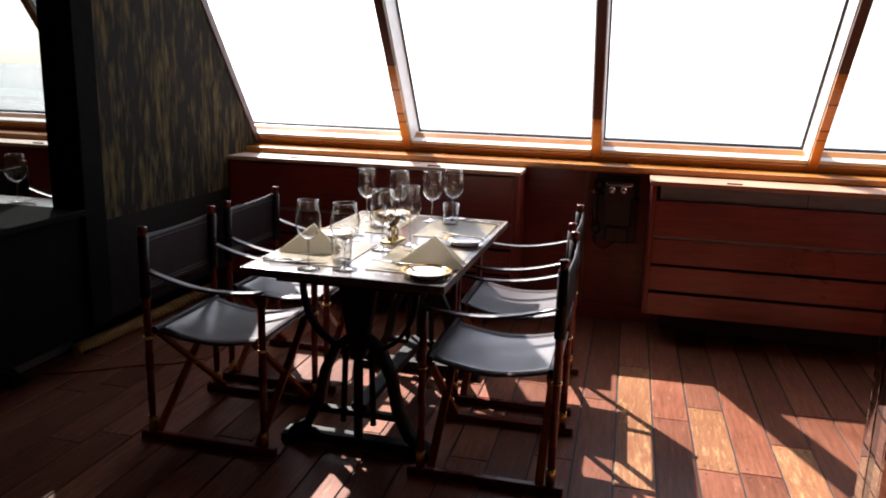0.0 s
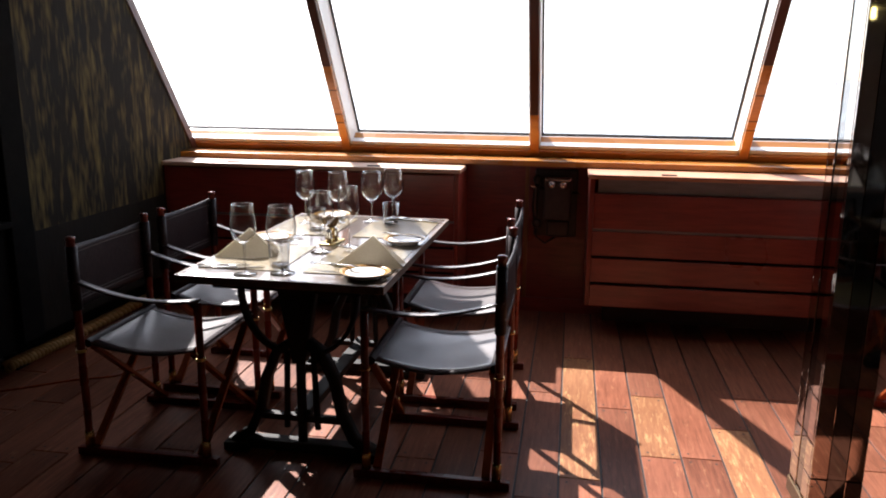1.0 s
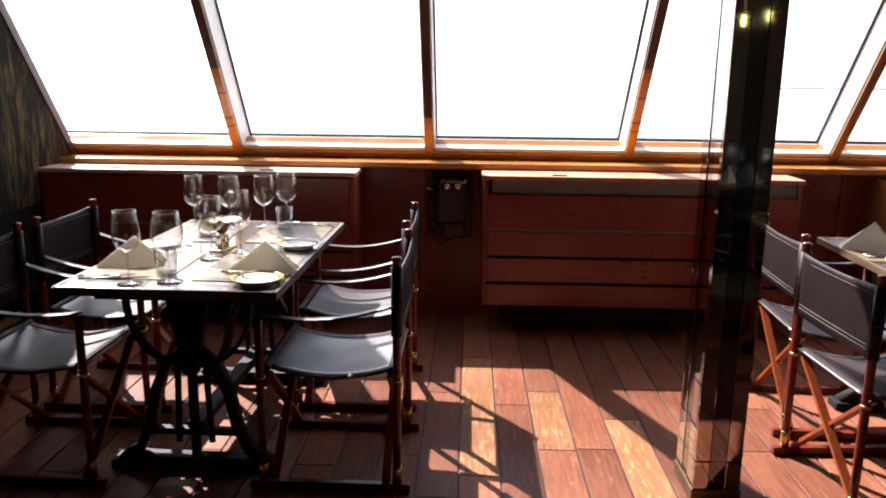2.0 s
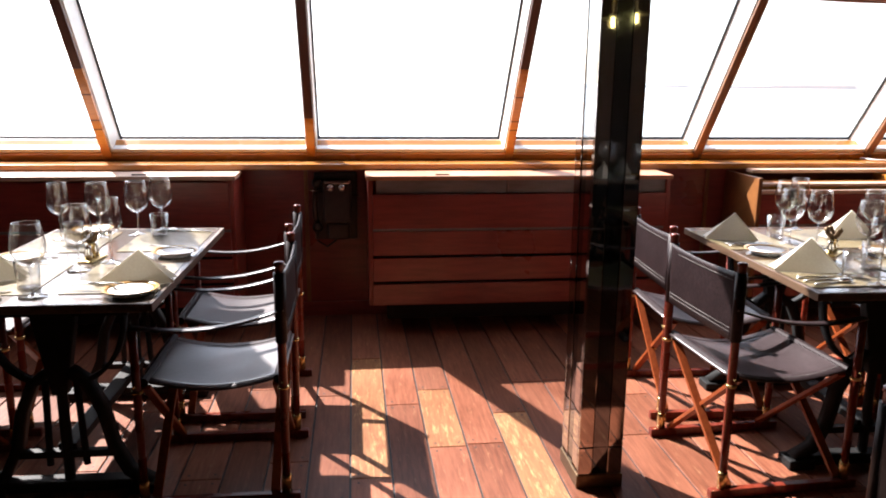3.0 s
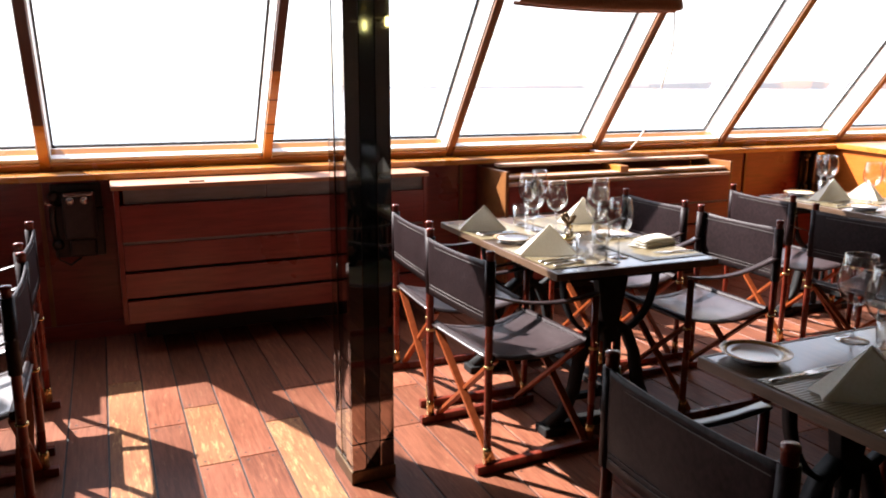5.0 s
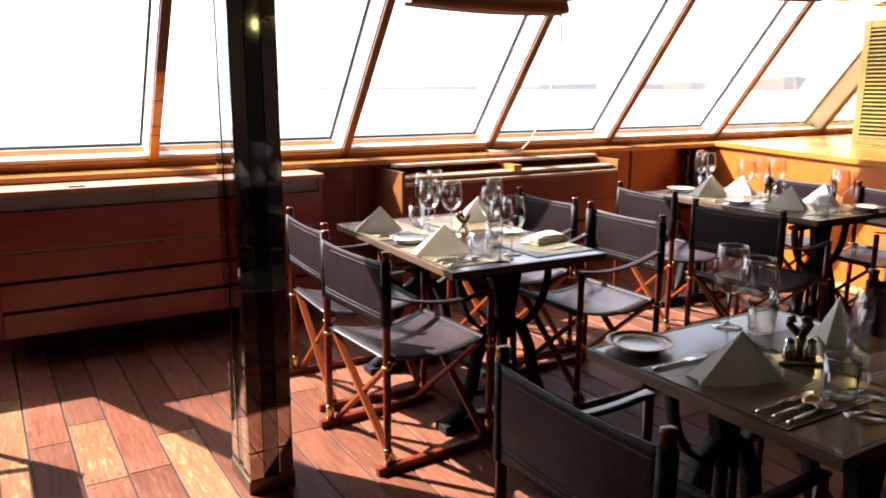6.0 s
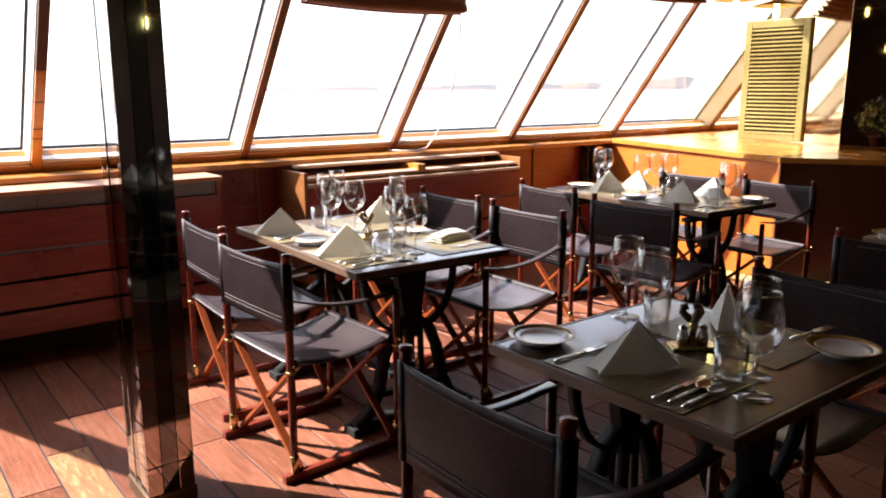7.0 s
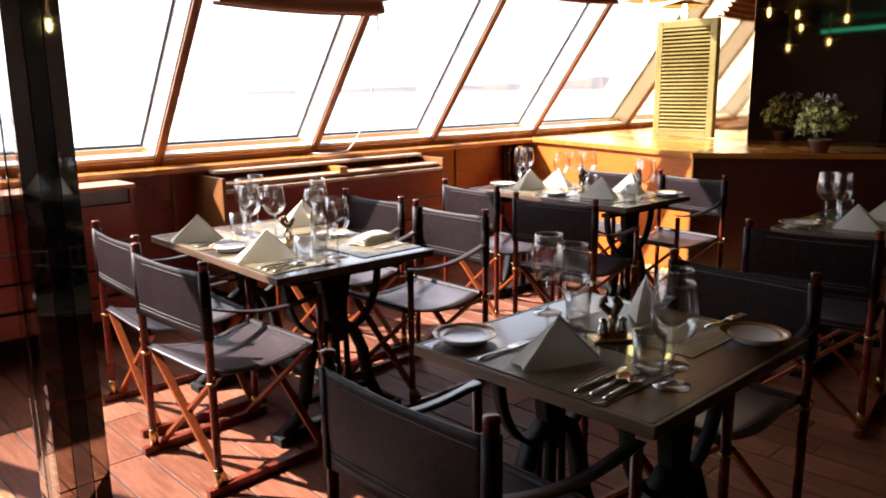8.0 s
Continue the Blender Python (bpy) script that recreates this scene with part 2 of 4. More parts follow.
# ---- mesh helpers ----
def part(name, bm, mat, parent=None, label="", smooth=False):
    me = bpy.data.meshes.new(name)
    bmesh.ops.recalc_face_normals(bm, faces=bm.faces)
    if smooth:
        for f in bm.faces:
            f.smooth = True
    bm.to_mesh(me)
    bm.free()
    for m in (mat if isinstance(mat, (list, tuple)) else [mat]):
        me.materials.append(m)
    ob = new(name, me)
    ob.parent = parent
    if label:
        ob["label"] = label
    return ob


def empty(name, at=(0, 0, 0), turn=0.0):
    ob = new(name)
    ob.matrix_world = pose(*at, 0, 0, turn)
    ob.empty_display_size = 0.05
    return ob


def add_box(bm, x0, x1, y0, y1, z0, z1, bevel=0.0, m=None):
    r = bmesh.ops.create_cube(bm, size=1.0)
    vs = r["verts"]
    for v in vs:
        v.co = Vector((x0 + (v.co.x + 0.5) * (x1 - x0), y0 + (v.co.y + 0.5) * (y1 - y0), z0 + (v.co.z + 0.5) * (z1 - z0)))
    if bevel:
        es = list({e for v in vs for e in v.link_edges})
        out = bmesh.ops.bevel(bm, geom=es, offset=bevel, segments=2, affect="EDGES", profile=0.6)
        vs = [v for v in out["verts"]] + [v for v in vs if v.is_valid]
        vs = list(set(vs))
    if m is not None:
        bmesh.ops.transform(bm, matrix=m, verts=vs)
    return vs


def box(x0, x1, y0, y1, z0, z1, bevel=0.0, m=None):
    bm = bmesh.new()
    add_box(bm, x0, x1, y0, y1, z0, z1, bevel, m)
    return bm


def add_rod(bm, a, b, r, r2=None, seg=10):
    a, b = Vector(a), Vector(b)
    d = b - a
    m = Matrix.Translation((a + b) / 2) @ d.to_track_quat("Z", "Y").to_matrix().to_4x4()
    bmesh.ops.create_cone(bm, cap_ends=True, segments=seg, radius1=r, radius2=r if r2 is None else r2, depth=d.length, matrix=m)


def rod(a, b, r, r2=None, seg=10):
    bm = bmesh.new()
    add_rod(bm, a, b, r, r2, seg)
    return bm


def bar(a, b, w, h, bevel=0.002):
    """A flat bar from a to b, w wide (sideways) and h deep."""
    a, b = Vector(a), Vector(b)
    d = b - a
    m = Matrix.Translation(a) @ d.to_track_quat("X", "Z").to_matrix().to_4x4()
    return box(0, d.length, -w / 2, w / 2, -h / 2, h / 2, bevel, m)


def add_tube(bm, pts, r, seg=8, flat=1.0):
    pts = [Vector(p) for p in pts]
    rings = []
    side = None
    for i, p in enumerate(pts):
        d = (pts[min(i + 1, len(pts) - 1)] - pts[max(i - 1, 0)]).normalized()
        if side is None:
            side = d.orthogonal().normalized()
        side = (side - d * side.dot(d)).normalized()
        up = d.cross(side)
        rings.append([bm.verts.new(p + side * (r * math.cos(2 * math.pi * k / seg)) + up * (r * flat * math.sin(2 * math.pi * k / seg))) for k in range(seg)])
    for a, b in zip(rings, rings[1:]):
        for k in range(seg):
            bm.faces.new((a[k], a[(k + 1) % seg], b[(k + 1) % seg], b[k]))
    bm.faces.new(rings[0][::-1])
    bm.faces.new(rings[-1])


def tube(pts, r, seg=8, flat=1.0):
    bm = bmesh.new()
    add_tube(bm, pts, r, seg, flat)
    return bm


def band(pts, width_dir, w, t):
    """A strip w wide along width_dir and t thick that follows the points."""
    bm = bmesh.new()
    wd = Vector(width_dir).normalized()
    pts = [Vector(p) for p in pts]
    rings = []
    for i, p in enumerate(pts):
        d = (pts[min(i + 1, len(pts) - 1)] - pts[max(i - 1, 0)]).normalized()
        nn = d.cross(wd).normalized()
        rings.append([bm.verts.new(p + wd * (sx * w / 2) + nn * (sy * t / 2)) for sx, sy in ((-1, -1), (1, -1), (1, 1), (-1, 1))])
    for a, b in zip(rings, rings[1:]):
        for k in range(4):
            bm.faces.new((a[k], a[(k + 1) % 4], b[(k + 1) % 4], b[k]))
    bm.faces.new(rings[0][::-1])
    bm.faces.new(rings[-1])
    return bm


def lathe(profile, seg=24, closed=False):
    """Turned shape from (radius, height) pairs."""
    bm = bmesh.new()
    rings = []
    for r, z in profile:
        if r < 1e-6:
            rings.append([bm.verts.new((0, 0, z))])
        else:
            rings.append([bm.verts.new((r * math.cos(2 * math.pi * k / seg), r * math.sin(2 * math.pi * k / seg), z)) for k in range(seg)])
    pairs = list(zip(rings, rings[1:])) + ([(rings[-1], rings[0])] if closed else [])
    for a, b in pairs:
        for k in range(seg):
            k2 = (k + 1) % seg
            if len(a) == 1 and len(b) == 1:
                continue
            if len(a) == 1:
                bm.faces.new((a[0], b[k], b[k2]))
            elif len(b) == 1:
                bm.faces.new((a[k], a[k2], b[0]))
            else:
                bm.faces.new((a[k], a[k2], b[k2], b[k]))
    return bm


def moved(bm, m):
    bmesh.ops.transform(bm, matrix=m, verts=bm.verts)
    return bm


# ---- the large structure ----
SILL_Y, SILL_Z = 4.638, 0.962
CEIL = 2.30
LEANING = math.atan2(0.75, 1.0)
TOPV = (CEIL - SILL_Z) / math.cos(LEANING)
# window plane: x along the wall, y up the slope, z into the room
SLOPE = Matrix(((1, 0, 0, 0), (0, -0.6, -0.8, SILL_Y), (0, 0.8, -0.6, SILL_Z), (0, 0, 0, 1)))
CEIL_Y = SILL_Y - 0.75 * (CEIL - SILL_Z)
WEST, EAST, SOUTH = -6.2, 7.8, -3.4
MULL = [-6.1, -5.05, -3.97, -2.90, -1.955, -0.880, 0.187, 1.279, 2.384, 3.440, 4.510, 5.690, 6.95]

# The window side, its walls and the shelf are drawn on a plan of their own, enlarged by FAR to true size.
ENLARGED = 1.07
FAR = Matrix.Translation((0.42, 0.33, 1.387)) @ Matrix.Scale(ENLARGED, 4) @ Matrix.Translation((-0.42, -0.33, -1.387))
DECK = 1.387 - 1.387 / ENLARGED  # the deck's height on that plan
ROOM_CEIL = (FAR @ Vector((0, 0, CEIL))).z


def set_far(ob):
    ob.matrix_world = FAR @ ob.matrix_world
    return ob


floor = tagged(part("floor", box(WEST - 0.6, EAST + 0.7, SOUTH - 0.4, 5.05, -0.12, -0.006), CAULK), "dark caulked deck base under varnished planks", "floor", kind="structure")
set_far(tagged(part("ceiling", box(WEST, EAST, SOUTH, CEIL_Y + 0.20, CEIL, CEIL + 0.1), CEILING_WOOD), "dark reddish varnished wooden ceiling", "ceiling", kind="structure"))
set_far(tagged(part("wall_south", box(WEST, EAST, SOUTH - 0.1, SOUTH, -0.1, CEIL + 0.1), DARK_WALL), "dark wood panelled rear wall", "wall", kind="structure"))


def side_profile(x0, x1, pts):
    """A slab between x0 and x1 whose outline is given as (y, z)."""
    bm = bmesh.new()
    lo, hi = [bm.verts.new((x0, y, z)) for y, z in pts], [bm.verts.new((x1, y, z)) for y, z in pts]
    bm.faces.new(lo)
    bm.faces.new(hi[::-1])
    for k in range(len(pts)):
        bm.faces.new((lo[k], hi[k], hi[(k + 1) % len(pts)], lo[(k + 1) % len(pts)]))
    return bm


END = [(SOUTH - 0.1, -0.1), (4.75, -0.1), (4.75, 0.95), (SILL_Y, SILL_Z), (CEIL_Y, CEIL), (CEIL_Y, CEIL + 0.1), (SOUTH - 0.1, CEIL + 0.1)]
set_far(tagged(part("wall_west", side_profile(WEST - 0.1, WEST, END), DARK_WALL), "dark wood panelled end wall", "wall", kind="structure"))
set_far(tagged(part("wall_east", side_profile(EAST, EAST + 0.1, END), DARK_WALL), "dark wood panelled end wall", "wall", kind="structure"))
wall_n = set_far(tagged(part("wall_north", box(WEST, EAST, 4.55, 4.69, -0.1, 0.921), MAHOGANY), "dark mahogany panelled wall under the windows", "wall", kind="structure"))
for i, x in enumerate((-4.40, -2.12, 0.156, 2.434, 4.71)):
    part("batten", box(x - 0.011, x + 0.011, 4.538, 4.5495, 0.06, 0.920, 0.002), RIB_WOOD, wall_n, "lighter vertical batten over a panel joint")
set_far(tagged(part("baseboard", box(WEST, EAST, 4.528, 4.549, DECK, DECK + 0.08, 0.004), MAHOGANY), "dark mahogany skirting along the window wall", "baseboard", kind="structure"))
sill = set_far(tagged(part("window_sill", box(WEST, EAST, 4.41, 4.80, 0.922, 0.954, 0.006), ORANGE_WOOD), "long varnished orange-brown wooden window sill", "window sill", kind="structure"))

RECESS = -0.15  # the panes lie this deep behind the ribs' faces
LOW_V = 0.017


def on_slope(v, n):
    p = SLOPE @ Vector((0, v, n))
    return p.y, p.z


for i in range(len(MULL) - 1):
    x0, x1 = MULL[i], MULL[i + 1]
    win = set_far(empty("window_%d" % (i + 1), (0, 0, 0)))
    tagged(win, "large slanted ship window set in a deep white frame, sun behind", "window", "slanted windows", "structure")
    part("bottom_rail", box(x0 + 0.0235, x1 - 0.0235, 0.004, 0.056, -0.09, 0.030, 0.004, SLOPE), ORANGE_WOOD, win, "varnished orange wooden rail")
    ledge = [on_slope(0.0565, 0.012), on_slope(0.080, 0.012), (on_slope(LOW_V, RECESS)[0] + 0.012, on_slope(LOW_V, RECESS)[1] - 0.004), (on_slope(LOW_V, RECESS)[0] + 0.012, 1.012)]
    part("frame_bottom", side_profile(x0 + 0.030, x1 - 0.030, ledge), WHITE_FRAME, win, "deep white painted ledge")
    part("gasket", box(x0 + 0.0295, x1 - 0.0295, LOW_V, LOW_V + 0.014, RECESS + 0.001, RECESS + 0.012, 0, SLOPE), GASKET, win, "black rubber gasket")
    for a, b, c, d in ((x0 + 0.0235, x0 + 0.0290, x0 + 0.0292, x0 + 0.0400), (x1 - 0.0290, x1 - 0.0235, x1 - 0.0400, x1 - 0.0292)):
        part("frame_side", box(a, b, -0.10, TOPV, RECESS - 0.015, 0.008, 0.001, SLOPE), WHITE_FRAME, win, "deep white painted side lining")
        part("gasket", box(c, d, LOW_V + 0.0142, TOPV, RECESS + 0.001, RECESS + 0.012, 0, SLOPE), GASKET, win)
    pane = part("pane", box(x0 + 0.0293, x1 - 0.0293, LOW_V, TOPV, RECESS - 0.006, RECESS, 0, SLOPE), GLASS if i > 3 else SMOKED_GLASS, win, "clear salt-hazed window glass" if i > 3 else "grey tinted window glass")
    pane.visible_shadow = i <= 3
# the ribs' varnished caps: light below and shade above are painted on three; the lit foot's height differs from rib to
# rib
LIT_FOOT = {5: 0.60, 6: 0.303, 7: 0.625}
for i, x in enumerate(MULL):
    cut = LIT_FOOT.get(i, TOPV * 0.5)
    bm = box(x - 0.0232, x + 0.0232, -0.10, TOPV, RECESS - 0.015, 0.010, 0.002, SLOPE)
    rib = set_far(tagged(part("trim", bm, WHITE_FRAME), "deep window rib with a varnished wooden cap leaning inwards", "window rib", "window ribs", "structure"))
    plain = i not in LIT_FOOT
    part("cap_foot", box(x - 0.0235, x + 0.0235, 0.004, cut, 0.0105, 0.030, 0.004, SLOPE), RIB_WOOD if plain else ORANGE_WOOD, rib, "varnished wooden cap" if plain else "foot of the varnished cap, painted orange as if lit")
    part("cap_strip", box(x - 0.0235, x + 0.0235, cut + 0.0005, TOPV, 0.0105, 0.030, 0.004, SLOPE), RIB_WOOD if plain else RIB_SHADED, rib, "proud wooden cap strip")
    if plain:
        part("bead", box(x + 0.004, x + 0.016, 0.012, TOPV, 0.0305, 0.034, 0.001, SLOPE), RIB_WOOD, rib)
    for v in (0.226, 0.286, 0.447):
        if not plain and v < cut - 0.1:
            part("joint_ring", box(x - 0.0240, x + 0.0240, v, v + 0.006, 0.0106, 0.0305, 0, SLOPE), GAP_SHADE, rib)

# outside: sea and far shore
# solid strip in the shade colour, drawn as the gap behind the sill
set_far(tagged(part("trim_sill", box(WEST, EAST, 4.628, 4.72, 0.9545, 0.972), GAP_SHADE), "dark strip painted as the shaded gap behind the sill", "trim", kind="structure"))
tagged(part("water", box(-4000, 4000, 6.0, 4900, -9.2, -9.0), WATER), "pale glittering sea reaching to the horizon", "sea", kind="structure")
bm = bmesh.new()
prev = None
for i in range(121):
    x = 330 + i * 31.5
    h = 20 + 60 * max(0.0, noise.noise(Vector((x * 0.0016, 3.1, 0)))) + 8 * noise.noise(Vector((x * 0.013, 7.7, 0))) + 4 * noise.noise(Vector((x * 0.05, 1.7, 0)))
    h *= min(1.0, max(0.05, i / 48.0))
    a, b = bm.verts.new((x, 1500, -9.0)), bm.verts.new((x, 1500, -9.0 + max(h, 1.0)))
    if prev:
        bm.faces.new((prev[0], a, b, prev[1]))
    prev = (a, b)
tagged(part("backdrop", bm, HAZE), "low hills on the far shore, haze painted as an even glow", "distant shore", kind="structure")


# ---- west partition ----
# only the upper panel carries the painted glints
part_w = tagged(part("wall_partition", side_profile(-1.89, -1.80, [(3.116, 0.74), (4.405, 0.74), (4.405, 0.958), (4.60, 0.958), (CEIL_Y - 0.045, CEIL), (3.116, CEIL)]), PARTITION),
                "dark partition panel with golden light glints painted on", "partition", kind="structure")
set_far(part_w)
part("lower_panel", side_profile(-1.89, -1.80, [(3.116, 0.30), (4.405, 0.30), (4.405, 0.7395), (3.116, 0.7395)]), PARTITION_PLAIN, part_w, "dark lower panel without the painted glints")
part("window_edge", side_profile(-1.905, -1.792, [(4.60, 0.960), (CEIL_Y - 0.043, CEIL), (CEIL_Y - 0.10, CEIL), (4.545, 0.960)]), CABINET_DARK, part_w, "dark edge strip along the slanted window")
part("edge_post", box(-1.93, -1.775, 2.985, 3.115, 0.30, CEIL, 0.006), BLACK_PAINT, part_w, "black painted end post")
part("lower_box", box(-2.25, -1.891, 2.986, 4.40, 0.30, 0.50), BLACK_PAINT, part_w)
low = tagged(part("wall_low", box(-2.25, -1.80, -0.5, 2.984, 0.28, 0.785, 0.004), BLACK_PAINT), "low black partition with a ledge", "low wall", kind="structure")
set_far(low)
part("ledge", box(-2.26, -1.765, -0.5, 2.983, 0.786, 0.813, 0.006), BLACK_PAINT, low, "glossy black ledge")
tagged(part("wall_plinth", box(-2.46, -2.262, -0.6, 4.83, 0.0, 0.198), BLACK_PAINT), "recessed black plinth under the partition", "plinth", kind="structure")
tagged(part("trim_low_wall", box(-2.261, -2.250, -0.5, 3.42, 0.012, 0.070, 0.003), GREY_METAL), "worn grey metal strip along the plinth", "trim", kind="structure")


def twisted_rope(name, pts, r):
    holder = empty(name)
    pts = [Vector(p) for p in pts]
    for k in range(3):
        line = []
        n = 140
        for i in range(n + 1):
            s = i / n * (len(pts) - 1)
            j = min(int(s), len(pts) - 2)
            p = pts[j].lerp(pts[j + 1], s - j)
            d = (pts[j + 1] - pts[j]).normalized()
            a = i * 0.55 + k * 2.094
            side = d.orthogonal().normalized()
            line.append(p + side * (r * 0.55 * math.cos(a)) + d.cross(side) * (r * 0.55 * math.sin(a)))
        part("strand", tube(line, r * 0.55, 6), ROPE, holder, smooth=True)
    return holder


tagged(twisted_rope("rope", [(-2.19, 3.36, 0.031), (-2.16, 3.80, 0.031), (-2.15, 4.55, 0.031)], 0.030), "thick twisted golden rope lying on the deck", "rope")


tagged(twisted_rope("rope", [(5.78, 4.60, 0.031), (5.56, 3.55, 0.031), (5.48, 3.05, 0.031), (5.66, 2.80, 0.031), (6.30, 2.12, 0.031)], 0.030), "thick twisted golden rope along the foot of the panels", "rope")
tagged(part("cable", tube([(-2.20, 3.10, 0.005), (-2.07, 3.15, 0.005), (-1.97, 3.22, 0.005), (-1.83, 3.33, 0.005), (-1.68, 3.40, 0.005), (-1.55, 3.56, 0.005)], 0.005, 6), CROSS_WOOD, smooth=True), "thin orange cable lying across the deck", "cable")


# ---- radiator casings ----
def radiator_casing(x0, x1, y0, label, open_top=False, slot=True, lid=None):
    c = empty("radiator_casing", ((x0 + x1) / 2, (y0 + 4.54) / 2, 0))
    tagged(c, label, "radiator cover", "radiator casings")
    inv = c.matrix_world.inverted()
    set_far(c)

    def p(name, *b, mat=MAHOGANY, lab="", bev=0.003):
        return part(name, box(*b, bev, inv), mat, c, lab)
    ztop = 0.92
    if not open_top:
        p("top_board", x0 - 0.01, x1 + 0.01, y0 - 0.005, 4.405, ztop - 0.022, ztop, mat=lid or SUNLIT_WOOD, lab="top board in a painted sunlit tone")
        for f in (0.24, 0.72):
            xc = x0 + (x1 - x0) * f
            p("catch", xc - 0.035, xc + 0.035, y0 + 0.03, y0 + 0.042, ztop - 0.001, ztop + 0.006, mat=GAP_SHADE, bev=0.001)
        if slot:
            xm = x0 + (x1 - x0) * 0.45
            p("grille", x0 + 0.04, xm - 0.001, y0 + 0.02, y0 + 0.035, 0.828, ztop - 0.0225, mat=GREY_METAL, lab="grey metal grille strip")
            p("grille", xm + 0.001, x1 - 0.02, y0 + 0.02, y0 + 0.035, 0.828, ztop - 0.0225, mat=GREY_METAL, lab="grey metal grille strip")
    else:
        p("top_board", x0 + 0.05, x1 - 0.06, 4.33, 4.405, ztop - 0.012, ztop + 0.006, mat=SUNLIT_WOOD, lab="raised rear board")
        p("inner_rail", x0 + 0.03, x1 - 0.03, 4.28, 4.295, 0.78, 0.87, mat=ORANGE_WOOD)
        p("inner_slat", x0 + 0.03, x1 - 0.03, y0 + 0.035, y0 + 0.11, 0.852, 0.866, mat=SUNLIT_WOOD)
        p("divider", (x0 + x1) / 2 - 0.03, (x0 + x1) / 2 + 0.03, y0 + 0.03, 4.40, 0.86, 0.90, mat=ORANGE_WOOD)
        p("front_lip", x0 + 0.02, x1 - 0.02, y0 - 0.002, y0 + 0.03, 0.815, 0.835, mat=SUNLIT_WOOD, lab="front lip in a painted sunlit tone")
    end_top = ztop - 0.0225 if not open_top else 0.90
    p("end_panel", x0, x0 + 0.022, y0 + 0.002, 4.535, 0.25, end_top, mat=MAHOGANY_UP if not open_top else RIB_WOOD)
    p("end_panel", x1 - 0.022, x1, y0 + 0.002, 4.535, 0.25, end_top, mat=MAHOGANY_UP if not open_top else RIB_WOOD)
    for a, b in ((0.651, 0.813 if open_top else 0.826 if slot else 0.890), (0.513, 0.637), (0.377, 0.499), (0.25, 0.362)):
        p("front_slat", x0 + 0.0225, x1 - 0.0225, y0, y0 + 0.018, a, b)
    p("metal_strip", x0 + 0.023, x1 - 0.023, y0 + 0.007, y0 + 0.013, 0.638, 0.650, mat=GREY_METAL, bev=0)
    # dark sheet that paints the shade behind the slats
    p("inner_back", x0 + 0.023, x1 - 0.023, y0 + 0.03, y0 + 0.04, 0.25, 0.79, mat=GAP_SHADE, bev=0)
    p("radiator", x0 + 0.10, x1 - 0.10, y0 + 0.12, y0 + 0.22, 0.14, 0.70, mat=GAP_SHADE, lab="dark radiator body")
    return c


radiator_casing(-1.795, -0.176, 4.20, "mahogany radiator casing with a wooden top painted sunlit pale", slot=False)
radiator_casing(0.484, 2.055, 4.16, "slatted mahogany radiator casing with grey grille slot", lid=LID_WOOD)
radiator_casing(2.54, 4.22, 4.16, "mahogany radiator casing with open sunlit top", True)
radiator_casing(-4.5, -2.5, 4.20, "mahogany radiator casing in the next bay", slot=False)


# ---- old ship telephones on the wall ----
def wall_telephone(x, z):
    t = set_far(empty("wall_telephone", (x, 4.549, z)))
    tagged(t, "old dark metal ship telephone with two bells, on the wall", "telephone", "ship telephones")
    part("backplate", box(-0.115, 0.115, -0.02, -0.0005, -0.20, 0.17, 0.006), PHONE, t)
    part("body", box(-0.065, 0.085, -0.10, -0.0205, -0.10, 0.13, 0.014), PHONE, t)
    part("lower_box", box(-0.045, 0.075, -0.085, -0.0205, -0.19, -0.102, 0.01), PHONE, t)
    for bx in (-0.026, 0.036):
        bell = part("bell", moved(lathe([(0, 0.022), (0.012, 0.02), (0.021, 0.012), (0.024, 0.0), (0.0, 0.0)], 16), Matrix.Translation((bx, -0.10, 0.095)) @ pose(0, 0, 0, 90)), CHROME, t, "bright steel bell", True)
    part("lid", box(-0.055, 0.075, -0.112, -0.1005, 0.118, 0.136, 0.003), CHROME, t, "worn bright lid edge")
    part("handset", tube([(-0.10, -0.05, 0.10), (-0.11, -0.065, 0.05), (-0.113, -0.07, 0.0), (-0.11, -0.065, -0.06), (-0.10, -0.05, -0.11)], 0.014, 10), PHONE, t, "", True)
    for hz in (0.115, -0.125):
        part("earpiece", moved(lathe([(0, 0), (0.024, 0), (0.028, 0.012), (0.018, 0.03), (0, 0.032)], 14), Matrix.Translation((-0.098, -0.045, hz)) @ pose(0, 0, 0, 90)), PHONE, t, "", True)
    part("hook", tube([(-0.065, -0.06, 0.07), (-0.12, -0.07, 0.075), (-0.135, -0.085, 0.085)], 0.006, 8), CHROME, t, "steel hook", True)
    part("crank", tube([(0.086, -0.06, 0.05), (0.12, -0.06, 0.05), (0.125, -0.08, 0.045)], 0.005, 8), CHROME, t, "", True)
    part("cable", tube([(-0.10, -0.05, -0.12), (-0.10, -0.06, -0.2), (-0.05, -0.05, -0.235), (0.0, -0.04, -0.2)], 0.005, 6), GASKET, t, "", True)
    return t


wall_telephone(0.315, 0.728)
wall_telephone(5.36, 0.765)


